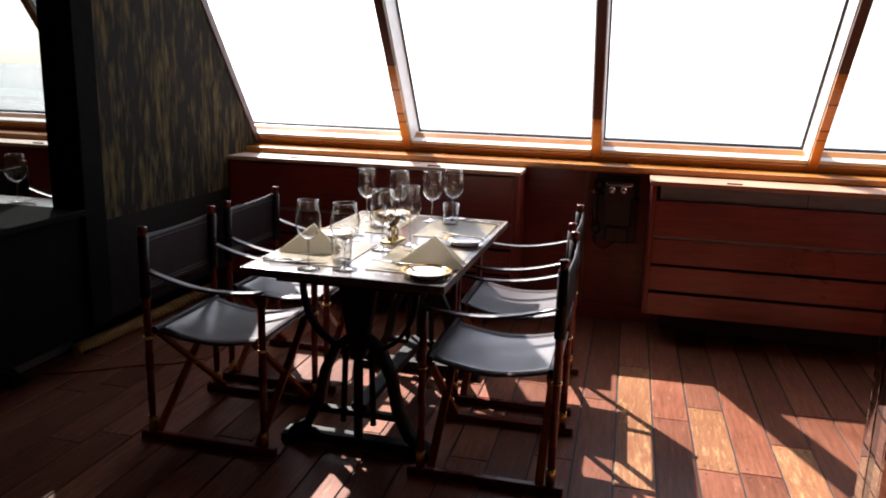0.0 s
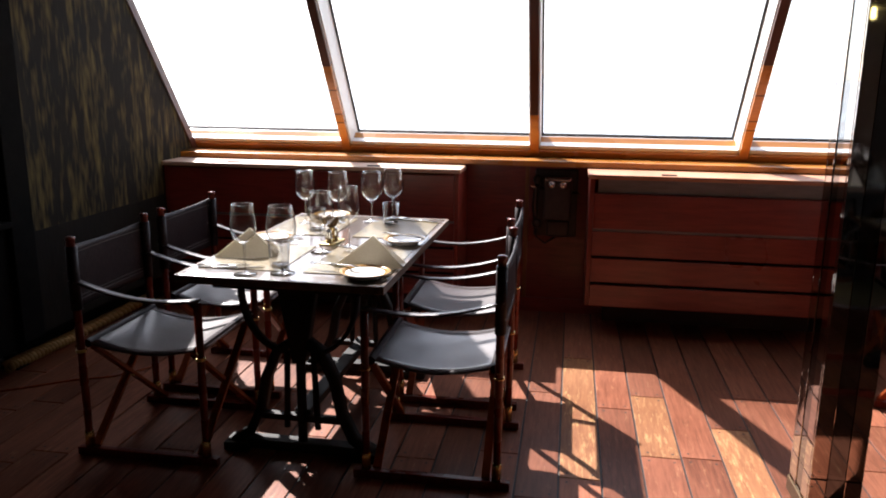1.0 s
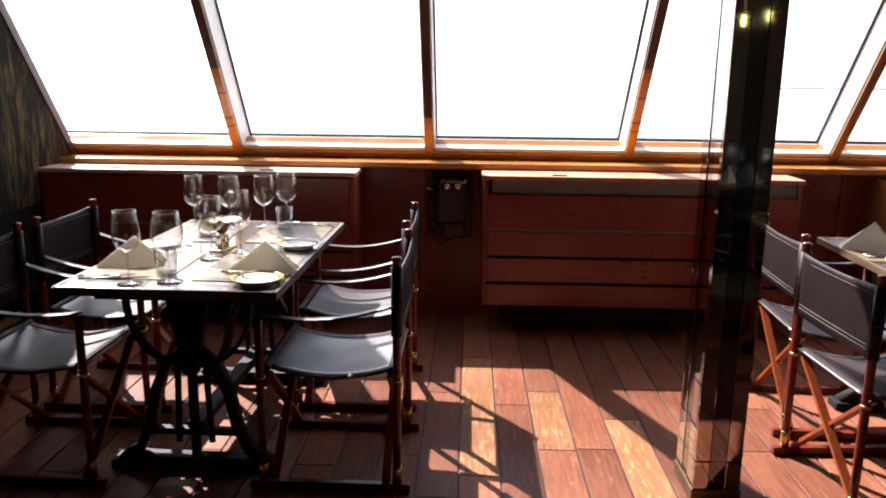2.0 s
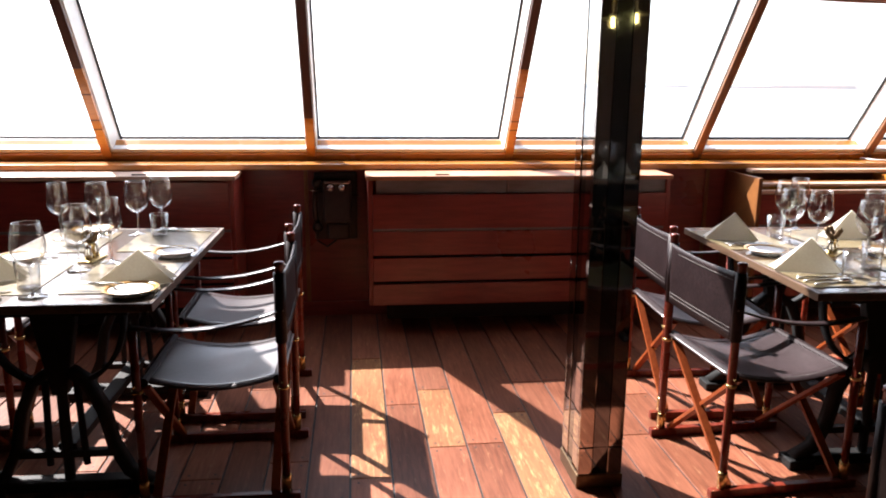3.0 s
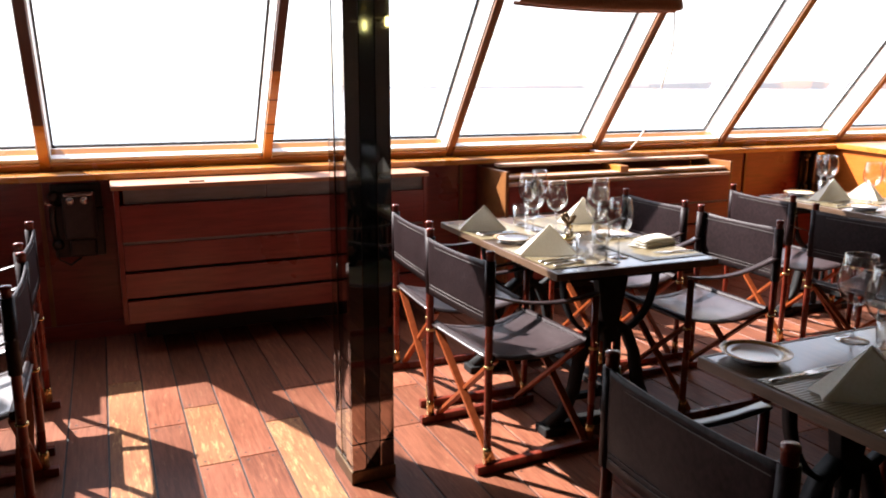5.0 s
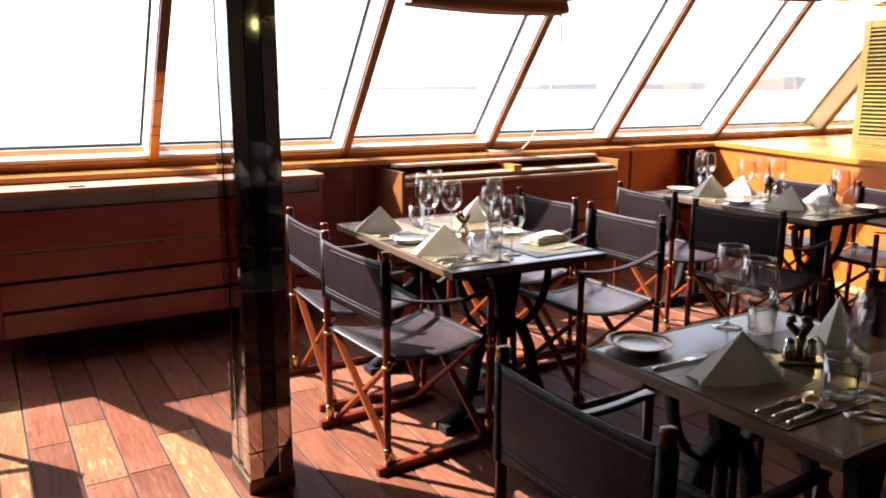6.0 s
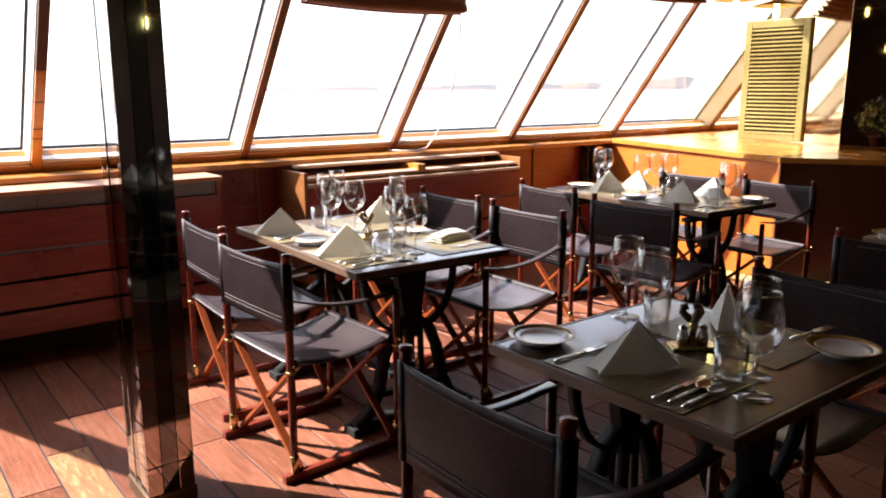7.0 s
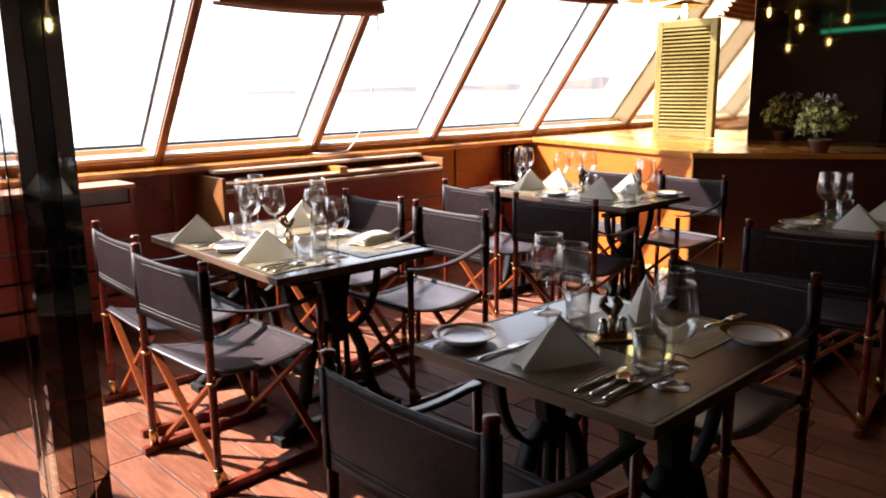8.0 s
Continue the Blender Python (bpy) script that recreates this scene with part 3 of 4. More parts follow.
# ---- mirrored pillar ----
pillar = tagged(empty("pillar", (1.253, 2.82, 0)), "square pillar clad in smoked mirror strips with brass foot", "pillar", kind="structure")
PW, PD = 0.079, 0.105
part("core", box(-PW + 0.012, PW - 0.012, -PD + 0.012, PD - 0.012, 0.05, ROOM_CEIL - 0.001), BLACK_PAINT, pillar)
part("foot", box(-PW - 0.004, PW + 0.004, -PD - 0.004, PD + 0.004, 0, 0.05, 0.004), BRONZE, pillar, "worn dark bronze foot")
for z0, z1 in ((0.0505, 0.150), (0.152, ROOM_CEIL - 0.001)):
    for s in (-1, 1):
        w = 2 * PW / 3
        for k, mt in ((-1, PILLAR_MIRROR), (0, PILLAR_DARK), (1, PILLAR_MIRROR)):
            a, b = k * w - w / 2 + 0.0008, k * w + w / 2 - 0.0008
            y0, y1 = (PD - 0.0115, PD - (0.003 if k == 0 else 0))
            part("mirror_strip", box(a, b, min(s * y0, s * y1), max(s * y0, s * y1), z0, z1, 0.0025 if k else 0.0), mt, pillar)
        d = (2 * PD - 0.026) / 3
        for k, mt in ((-1, PILLAR_MIRROR), (0, PILLAR_DARK), (1, PILLAR_MIRROR)):
            a, b = k * d - d / 2 + 0.0008, k * d + d / 2 - 0.0008
            x0, x1 = (PW - 0.0115, PW - (0.003 if k == 0 else 0))
            part("mirror_strip", box(min(s * x0, s * x1), max(s * x0, s * x1), a, b, z0, z1, 0.0025 if k else 0.0), mt, pillar)


# ---- east end: shelf, mirrors, louvre ----
def wall_slab(name, a, b, z0, z1, thick, mat, bev=0.0):
    a, b = Vector((*a, 0)), Vector((*b, 0))
    d = b - a
    m = Matrix.Translation(a) @ d.to_track_quat("X", "Z").to_matrix().to_4x4()
    return part(name, box(0, d.length, -thick / 2, thick / 2, z0, z1, bev, m), mat)


def shelf_z(y):
    """The shelf follows the deck's slight fall away from the windows."""
    return 0.966 - 0.0185 * (4.405 - y)


def sloping(pts, thick):
    bm = prism(pts, 0.0, 1.0)
    for v in bm.verts:
        v.co.z = shelf_z(v.co.y) - (thick if v.co.z < 0.5 else 0.0)
    return bm


def prism(pts, z0, z1):
    bm = bmesh.new()
    lo = [bm.verts.new((x, y, z0)) for x, y in pts]
    hi = [bm.verts.new((x, y, z1)) for x, y in pts]
    bm.faces.new(lo[::-1])
    bm.faces.new(hi)
    for k in range(len(pts)):
        bm.faces.new((lo[k], lo[(k + 1) % len(pts)], hi[(k + 1) % len(pts)], hi[k]))
    return bm


set_far(tagged(part("wall_shelf_front", prism([(5.50, 4.545), (5.22, 2.855), (5.25, 2.845), (5.54, 4.545)], 0.0, 0.928), ORANGE_PANEL), "orange wood panel front below the shelf", "panel wall", kind="structure"))
set_far(tagged(part("cabinet_front", prism([(5.222, 2.84), (6.25, 1.755), (6.30, 1.785), (5.255, 2.84)], 0.0, 0.899), CABINET_DARK), "dark red wooden cabinet front below the shelf", "cabinet front", kind="structure"))
set_far(tagged(part("trim_corner", box(5.206, 5.221, 2.834, 2.852, 0.0, 0.900, 0.003), RIB_WOOD), "light corner strip between panels", "trim", kind="structure"))
shelf = set_far(tagged(part("shelf", sloping([(5.45, 4.405), (5.20, 2.84), (6.24, 1.735), (7.2, 1.72), (7.2, 4.405)], 0.034), ORANGE_WOOD), "wide varnished orange wooden shelf", "shelf", kind="structure"))
bm = bmesh.new()
face = [(6.40, 4.59, 0.971), (6.40, 2.88, shelf_z(2.88) + 0.001), (6.40, 2.88, CEIL - 0.001), (6.40, CEIL_Y - 0.04, CEIL - 0.001)]
front, rear = [bm.verts.new(q) for q in face], [bm.verts.new((x + 0.02, y, z)) for x, y, z in face]
bm.faces.new(front)
bm.faces.new(rear[::-1])
for k in range(4):
    bm.faces.new((front[k], rear[k], rear[(k + 1) % 4], front[(k + 1) % 4]))
set_far(tagged(part("mirror_wall_gold", bm, GOLD_MIRROR), "gold-tinted mirror wall reflecting the windows", "mirror wall", kind="structure"))
set_far(tagged(wall_slab("mirror_wall_black", (6.10, 2.90), (7.0, 1.62), 0.905, CEIL, 0.02, BLACK_MIRROR), "black mirror wall behind the shelf", "mirror wall", kind="structure"))
set_far(tagged(wall_slab("wall_cabinet_side", (6.30, 1.755), (7.78, 0.4), 0.0, CEIL, 0.06, DARK_WALL), "dark wooden wall beside the cabinet", "wall", kind="structure"))


def louvred_panel(at, turn, w, h):
    p = set_far(empty("louvred_panel", at, turn))
    tagged(p, "tall gilded louvred shutter panel standing on the shelf", "louvred panel")
    for s in (-1, 1):
        part("stile", box(-0.015, 0.015, s * w / 2 - 0.028, s * w / 2 + 0.028, 0, h, 0.004), LOUVRE, p)
    part("rail", box(-0.015, 0.015, -w / 2 + 0.0285, w / 2 - 0.0285, 0, 0.05, 0.004), LOUVRE, p)
    part("rail", box(-0.015, 0.015, -w / 2 + 0.0285, w / 2 - 0.0285, h - 0.06, h, 0.004), LOUVRE, p)
    part("backing", box(0.010, 0.014, -w / 2 + 0.0285, w / 2 - 0.0285, 0.051, h - 0.061), GAP_SHADE, p)
    n = 27
    for k in range(n):
        z = 0.062 + (h - 0.135) * k / (n - 1)
        part("slat", moved(box(-0.016, 0.016, -w / 2 + 0.029, w / 2 - 0.029, -0.003, 0.003), Matrix.Translation((-0.006, 0, z)) @ pose(0, 0, 0, 0, -40, 0)), LOUVRE, p)
    return p


louvred_panel((6.383, 3.585, shelf_z(3.585) + 0.0045), 0, 0.475, 0.930)


# ---- blinds, cord and lamps ----
def roman_blind(x0, x1, z_low):
    v0 = (z_low - SILL_Z + 0.06) / 0.8
    b = empty("roman_blind", SLOPE @ Vector(((x0 + x1) / 2, TOPV, 0.1)))
    tagged(b, "gathered brown cloth blind pulled up at the window", "blind", "window blinds")
    inv = b.matrix_world.inverted()
    set_far(b)
    bm = bmesh.new()
    rows = []
    nv, nu = 34, 24
    for j in range(nv + 1):
        v = v0 + (TOPV - v0) * j / nv
        fold = abs(math.sin(j * 0.62)) * 0.05
        row = []
        for i in range(nu + 1):
            x = x0 + (x1 - x0) * i / nu
            sag = 0.018 * math.sin(math.pi * i / nu) + 0.006 * noise.noise(Vector((i * 0.7, j * 0.3, 1)))
            row.append(bm.verts.new(inv @ (SLOPE @ Vector((x, v - sag * (1 - j / nv), 0.10 + fold)))))
        rows.append(row)
    for a, c in zip(rows, rows[1:]):
        for i in range(nu):
            bm.faces.new((a[i], a[i + 1], c[i + 1], c[i]))
    cloth = part("cloth", bm, BLIND, b, "", True)
    cloth.modifiers.new("thickness", "SOLIDIFY").thickness = 0.004
    part("hem_bar", tube([inv @ (SLOPE @ Vector((x0 + (x1 - x0) * k / 8, v0 - 0.018 * math.sin(math.pi * k / 8), 0.10))) for k in range(9)], 0.011, 8), BLIND, b, "", True)
    return b


roman_blind(2.42, 3.44, 1.79)
roman_blind(4.57, 5.58, 1.975)
set_far(tagged(part("blind_cord", tube([(3.39, 4.58, 0.963), (3.41, 4.47, 0.963), (3.52, 4.44, 0.963), (3.64, 4.49, 0.972), (3.71, 4.51, 1.02), (3.75, 4.47, 1.12), (3.742, 4.40, 1.22), (3.72, 4.33, 1.32), (3.69, 4.25, 1.43), (3.62, 4.10, 1.62), (3.50, 3.97, 1.81)], 0.0048, 8), CORD, smooth=True), "white cord hanging down to the sill", "cord"))


def pendant_lamp(x, y, z):
    p = empty("pendant_lamp", (x, y, z))
    tagged(p, "small brass pendant lamp with a bare warm bulb", "pendant lamp", "pendant lamps")
    part("shade", lathe([(0.02, 0.085), (0.045, 0.075), (0.14, 0.05), (0.145, 0.046), (0.14, 0.046), (0.04, 0.066), (0.02, 0.075)], 28, True), BRASS, p, "flat brass shade", True)
    part("bulb", lathe([(0, -0.035), (0.010, -0.028), (0.018, -0.005), (0.016, 0.02), (0.012, 0.06), (0, 0.06)], 14), BULB, p, "glowing bulb", True)
    part("rod", rod((0, 0, 0.08), (0, 0, ROOM_CEIL - z - 0.02), 0.006), BRASS, p)
    part("canopy", lathe([(0, ROOM_CEIL - z), (0.05, ROOM_CEIL - z), (0.045, ROOM_CEIL - z - 0.02), (0, ROOM_CEIL - z - 0.022)], 16), BRASS, p, "", True)
    return p


lamp = pendant_lamp(5.0, 2.83, 1.795)
for x, y, z in ((5.0, 3.10, 1.85), (4.75, 1.13, 2.1), (4.67, 0.63, 2.1), (3.2, -1.08, 2.1), (2.97, -1.90, 1.94), (2.62, -1.50, 1.87), (4.44, -0.42, 2.1)):
    c = copy_thing(lamp, pose(x, y, z))


tagged(part("light_strip", box(1.35, 2.75, -3.64, -3.60, 2.20, 2.26, 0.01), GREEN_TUBE), "green glowing light strip high on the rear wall", "light strip")


# ---- flower pots ----
def flower_pot(at, r, h, seed, label):
    p = set_far(empty("flower_pot", at))
    tagged(p, label, "potted flowers", "flower pots")
    rnd = random.Random(seed)
    part("pot", lathe([(0, 0), (0.048, 0), (0.066, 0.07), (0.072, 0.07), (0.072, 0.085), (0.062, 0.085), (0.058, 0.07), (0, 0.066)], 20), POT, p, "", True)
    leaves, pale, lilac = bmesh.new(), bmesh.new(), bmesh.new()
    for k in range(620):
        a, up = rnd.uniform(0, 6.283), rnd.uniform(-0.75, 1.0)
        flat = math.sqrt(max(0.0, 1 - up * up))
        out = (0.55 + 0.45 * rnd.random() ** 0.5) * (0.92 + 0.55 * noise.noise(Vector((math.cos(a) * 1.6 * flat, math.sin(a) * 1.6 * flat, seed + up * 1.8))))
        zz = 0.09 + h * (0.43 + 0.50 * up * out)
        c = Vector((r * out * flat * math.cos(a), r * out * flat * math.sin(a), zz))
        m = Matrix.Translation(c) @ Euler((rnd.uniform(0, 3), rnd.uniform(0, 3), rnd.uniform(0, 6))).to_matrix().to_4x4()
        t = rnd.random()
        tgt = leaves if t < 0.48 else (lilac if zz > 0.09 + h * 0.66 and t > 0.68 else pale)
        s = rnd.uniform(0.012, 0.024)
        if tgt is leaves:
            vs = [tgt.verts.new(m @ Vector(q)) for q in ((-s * 1.6, 0, 0), (0, -s * 0.6, s * 0.2), (s * 1.6, 0, 0), (0, s * 0.6, s * 0.2))]
            tgt.faces.new(vs)
        else:
            ctr = tgt.verts.new(m @ Vector((0, 0, 0)))
            ring = [tgt.verts.new(m @ Vector((s * math.cos(q * 1.047) * (1.0 if q % 2 else 0.6), s * math.sin(q * 1.047) * (1.0 if q % 2 else 0.6), s * 0.35))) for q in range(6)]
            for q in range(6):
                tgt.faces.new((ctr, ring[q], ring[(q + 1) % 6]))
    part("leaves", leaves, LEAF, p)
    part("pale_blossoms", pale, PETAL_PALE, p, "pale yellow blossoms")
    part("lilac_blossoms", lilac, PETAL_LILAC, p, "lilac blossoms")
    return p


flower_pot((5.86, 2.29, shelf_z(2.29) + 0.002), 0.165, 0.30, 3, "pot of pale yellow and lilac flowers on the shelf")


# ---- folding chairs ----
def folding_chair():
    """Faces +x; the back posts stand at x = 0."""
    c = empty("folding_chair")
    W, D, ZT, ZA, ZS = 0.238, 0.46, 0.826, 0.610, 0.432
    for s in (-1, 1):
        part("back_post", lathe([(0, 0.03), (0.013, 0.03), (0.0145, 0.25), (0.0145, ZT - 0.012), (0.017, ZT - 0.010), (0.016, ZT), (0, ZT + 0.002)], 12), CHAIR_WOOD, c, "", True).matrix_basis = pose(0, s * W, 0)
        part("front_post", lathe([(0, 0.03), (0.0125, 0.03), (0.014, 0.25), (0.014, ZA), (0, ZA + 0.004)], 12), CHAIR_WOOD, c, "", True).matrix_basis = pose(D, s * W, 0)
        part("runner", box(-0.045, D + 0.045, s * W - 0.014, s * W + 0.014, 0.0, 0.032, 0.004), CHAIR_WOOD, c)
        for px in (0.0, D):
            part("ferrule", lathe([(0.0135, 0.033), (0.0165, 0.034), (0.0160, 0.095), (0.0142, 0.097)], 12, True), BRASS, c, "pale worn brass ferrule", True).matrix_basis = pose(px, s * W, 0)
            part("brass_ring", lathe([(0.016, -0.006), (0.019, -0.004), (0.019, 0.004), (0.016, 0.006)], 12, True), BRASS, c, "", True).matrix_basis = pose(px, s * W, ZS - 0.025)
            part("brass_stud", rod((px, s * W, ZS), (px, s * (W + 0.026), ZS), 0.005, None, 8), BRASS, c)
        pts = [(-0.012 + (D + 0.018) * k / 10, s * W, ZA + 0.012 + 0.05 * (1 - k / 10) ** 2 - 0.022 * math.sin(math.pi * k / 10)) for k in range(11)]
        part("arm_strap", band(pts, (0, 1, 0), 0.036, 0.006), SEAT_LEATHER, c, "black leather arm strap", True)
    for px in (0.0, D):
        part("seat_rod", rod((px + (0.018 if px == 0 else -0.018), -W + 0.012, ZS), (px + (0.018 if px == 0 else -0.018), W - 0.012, ZS), 0.015), LEATHER, c)
        ox, step = (0.022, 0.016) if px == 0 else (D - 0.022, -0.016)
        part("cross_leg", bar((ox, -W + 0.004, 0.036), (ox, W - 0.022, ZS - 0.016), 0.030, 0.014), CROSS_WOOD, c)
        part("cross_leg", bar((ox + step, W - 0.004, 0.036), (ox + step, -W + 0.022, ZS - 0.016), 0.030, 0.014), CROSS_WOOD, c)
        part("pivot", rod((ox - 0.012, 0, 0.226), (ox + step + 0.012, 0, 0.226), 0.006, None, 8), BRASS, c)
    # sling seat
    bm = bmesh.new()
    nx, ny = 16, 8
    top = []
    for i in range(nx + 1):
        u = i / nx
        row = []
        for j in range(ny + 1):
            v = j / ny * 2 - 1
            z = ZS + 0.012 - 0.050 * math.sin(math.pi * u) ** 0.8 * (1 - 0.12 * v * v) + 0.004 * noise.noise(Vector((u * 3, v * 2, 5)))
            if i in (0, nx):
                z -= 0.012
            row.append(bm.verts.new((-0.002 + (D + 0.004) * u, v * (W - 0.016), z)))
        top.append(row)
    for a, b in zip(top, top[1:]):
        for j in range(ny):
            bm.faces.new((a[j], a[j + 1], b[j + 1], b[j]))
    seat = part("seat", bm, SEAT_LEATHER, c, "sagging black leather sling seat", True)
    mod = seat.modifiers.new("thickness", "SOLIDIFY")
    mod.thickness, mod.offset = 0.007, 0
    for v in (-0.86, 0.86):
        part("seam", tube([(0.03 + (D - 0.06) * k / 12, v * (W - 0.016), ZS + 0.0165 - 0.050 * math.sin(math.pi * (0.03 + (D - 0.06) * k / 12) / D) ** 0.8 * (1 - 0.12 * v * v)) for k in range(13)], 0.0013, 4), STITCH, seat)
    # leather back
    bm = bmesh.new()
    nz, ny = 10, 14
    rows = []
    for i in range(nz + 1):
        z = 0.562 + (ZT - 0.032 - 0.562) * i / nz
        row = []
        for j in range(ny + 1):
            v = j / ny * 2 - 1
            x = -0.010 - 0.008 * (1 - v * v) * (0.5 + 0.5 * i / nz) + 0.003 * noise.noise(Vector((v * 2, z * 9, 2)))
            zz = z - (0.010 * (1 - v * v) if i == nz else 0)
            row.append(bm.verts.new((x, v * (W + 0.010), zz)))
        rows.append(row)
    for a, b in zip(rows, rows[1:]):
        for j in range(ny):
            bm.faces.new((a[j], a[j + 1], b[j + 1], b[j]))
    back = part("backrest", bm, LEATHER, c, "black leather backrest with stitched hems", True)
    mod = back.modifiers.new("thickness", "SOLIDIFY")
    mod.thickness, mod.offset = 0.006, 0
    for z in (0.590, 0.603, ZT - 0.062):
        f = (z - 0.562) / (ZT - 0.032 - 0.562)
        for sx in (-0.0045, 0.0045):
            part("seam", tube([(-0.010 - 0.008 * (1 - v * v) * (0.5 + 0.5 * f) + sx, v * (W - 0.02), z) for v in [k / 6 - 1 for k in range(13)]], 0.0014, 4), STITCH, back)
    for s in (-1, 1):
        part("sleeve", tube([(0, s * W, 0.562), (0, s * W, ZT - 0.034)], 0.0195, 12), LEATHER, back, "", True)
    return c


chair = folding_chair()
tagged(chair, "folding chair, red-brown wood, black leather seat, at a laid table", "chair", "chairs at the tables")
SPOTS = [  # back's middle x, y and the way it faces
    (-1.331, 3.560, 0), (-1.331, 2.950, 0), (0.178, 2.972, 180), (0.156, 3.627, 180),
    (1.640, 2.850, 3), (1.700, 3.480, -3), (3.068, 2.922, 180), (3.090, 3.538, 180),
    (1.434, 1.371, 0), (2.854, 1.377, 177),
    (3.648, 2.745, 6), (3.762, 3.460, -6), (5.075, 2.763, 174), (5.045, 3.365, 179),
    (3.652, 1.467, 9), (-3.102, 3.910, 0),
]
chair.matrix_world = pose(*SPOTS[0][:2], 0, 0, 0, SPOTS[0][2])
for x, y, a in SPOTS[1:]:
    copy_thing(chair, pose(x, y, 0, 0, 0, a))


# ---- tables ----
def dining_table(name, x0, x1, y0, y1, label, turn=0.0):
    cx, cy, L, Wd = (x0 + x1) / 2, (y0 + y1) / 2, y1 - y0, x1 - x0
    t = empty(name, (cx, cy, 0), turn)
    tagged(t, label, "table", "dining tables")
    part("tabletop", box(-Wd / 2 + 0.012, Wd / 2 - 0.012, -L / 2 + 0.012, L / 2 - 0.012, 0.694, 0.72, 0.003), TABLE_WOOD, t)
    for s in (-1, 1):
        part("edge_strip", box(s * Wd / 2 - (0.0115 if s > 0 else 0), s * Wd / 2 + (0.0115 if s < 0 else 0), -L / 2, L / 2, 0.692, 0.7205, 0.003), TABLE_EDGE, t)
        part("edge_strip", box(-Wd / 2 + 0.0118, Wd / 2 - 0.0118, s * L / 2 - (0.0115 if s > 0 else 0), s * L / 2 + (0.0115 if s < 0 else 0), 0.692, 0.7205, 0.003), TABLE_EDGE, t)
    part("under_frame", box(-Wd / 2 + 0.10, Wd / 2 - 0.10, -L / 2 + 0.08, L / 2 - 0.08, 0.660, 0.6935), IRON, t)
    off = L / 2 - 0.20 if L > 0.8 else L / 2 - 0.16
    for s in (-1, 1):
        y = s * off
        column = box(-0.055, 0.055, y - 0.022, y + 0.022, 0.36, 0.654, 0.006)
        for v in column.verts:  # tulip: broad under the top, narrow at the neck
            v.co.x *= 0.45 + 0.95 * ((v.co.z - 0.36) / 0.294) ** 1.5 if v.co.z > 0.36 else 0.45
        tr = part("trestle", column, IRON, t, "black cast-iron trestle")
        part("top_plate", box(-0.24, 0.24, y - 0.03, y + 0.03, 0.632, 0.6545, 0.004), IRON, tr)
        for q in (-1, 1):
            arc = [(q * (0.05 + 0.17 * math.sin(a)), y, 0.40 + 0.235 * (1 - math.cos(a))) for a in [k / 12 * 1.5708 for k in range(13)]]
            part("bracket", band(arc, (0, 1, 0), 0.035, 0.014), IRON, tr, "curved iron bracket", True)
            leg = [(q * 0.03, y, 0.44), (q * 0.085, y, 0.40), (q * 0.13, y, 0.30), (q * 0.155, y, 0.17), (q * 0.20, y, 0.075), (q * 0.27, y, 0.03)]
            part("leg", band(leg, (0, 1, 0), 0.05, 0.032), IRON, tr, "", True)
            part("foot", box(q * 0.25 - 0.05, q * 0.25 + 0.05, y - 0.045, y + 0.045, 0.0, 0.035, 0.006), IRON, tr)
            part("bar", rod((q * 0.06, y, 0.10), (q * 0.05, y, 0.40), 0.012), IRON, tr)
        part("bar", rod((0, y, 0.05), (0, y, 0.38), 0.018), IRON, tr)
        part("cross_bar", box(-0.17, 0.17, y - 0.016, y + 0.016, 0.13, 0.155, 0.004), IRON, tr)
        part("base", box(-0.21, 0.21, y - 0.03, y + 0.03, 0.012, 0.05, 0.006), IRON, tr)
    part("stretcher", box(-0.03, 0.03, -off, off, 0.145, 0.175, 0.004), IRON, t)
    return t


dining_table("dining_table", -0.922, -0.187, 2.667, 3.892, "dark wooden table on cast-iron trestles in full sun", -0.9)
dining_table("dining_table", 1.939, 2.666, 2.592, 3.736, "dark wooden table on cast-iron trestles, half sunlit", -2.0)
dining_table("dining_table", 1.791, 2.538, 1.032, 1.739, "small square dark table on cast iron, in shade")
dining_table("dining_table", 4.130, 4.775, 2.600, 3.845, "dark wooden table on cast-iron trestles, laid near the corner", -2.0)
dining_table("dining_table", 4.069, 4.802, 1.074, 1.807, "small dark wooden table laid for two in the shade")
dining_table("dining_table", -2.791, -2.131, 2.812, 3.597, "dark wooden table behind the partition")


dining_table("dining_table", 2.02, 2.55, -0.80, -0.08, "small dark wooden table laid with napkins, in shade")


# ---- tableware ----
TZ = 0.7208


def ring(r, z, t):
    """A thin round bead of radius r at height z."""
    return lathe([(r + t * math.cos(k * 1.0472), z + t * math.sin(k * 1.0472)) for k in range(6)], 28, True)


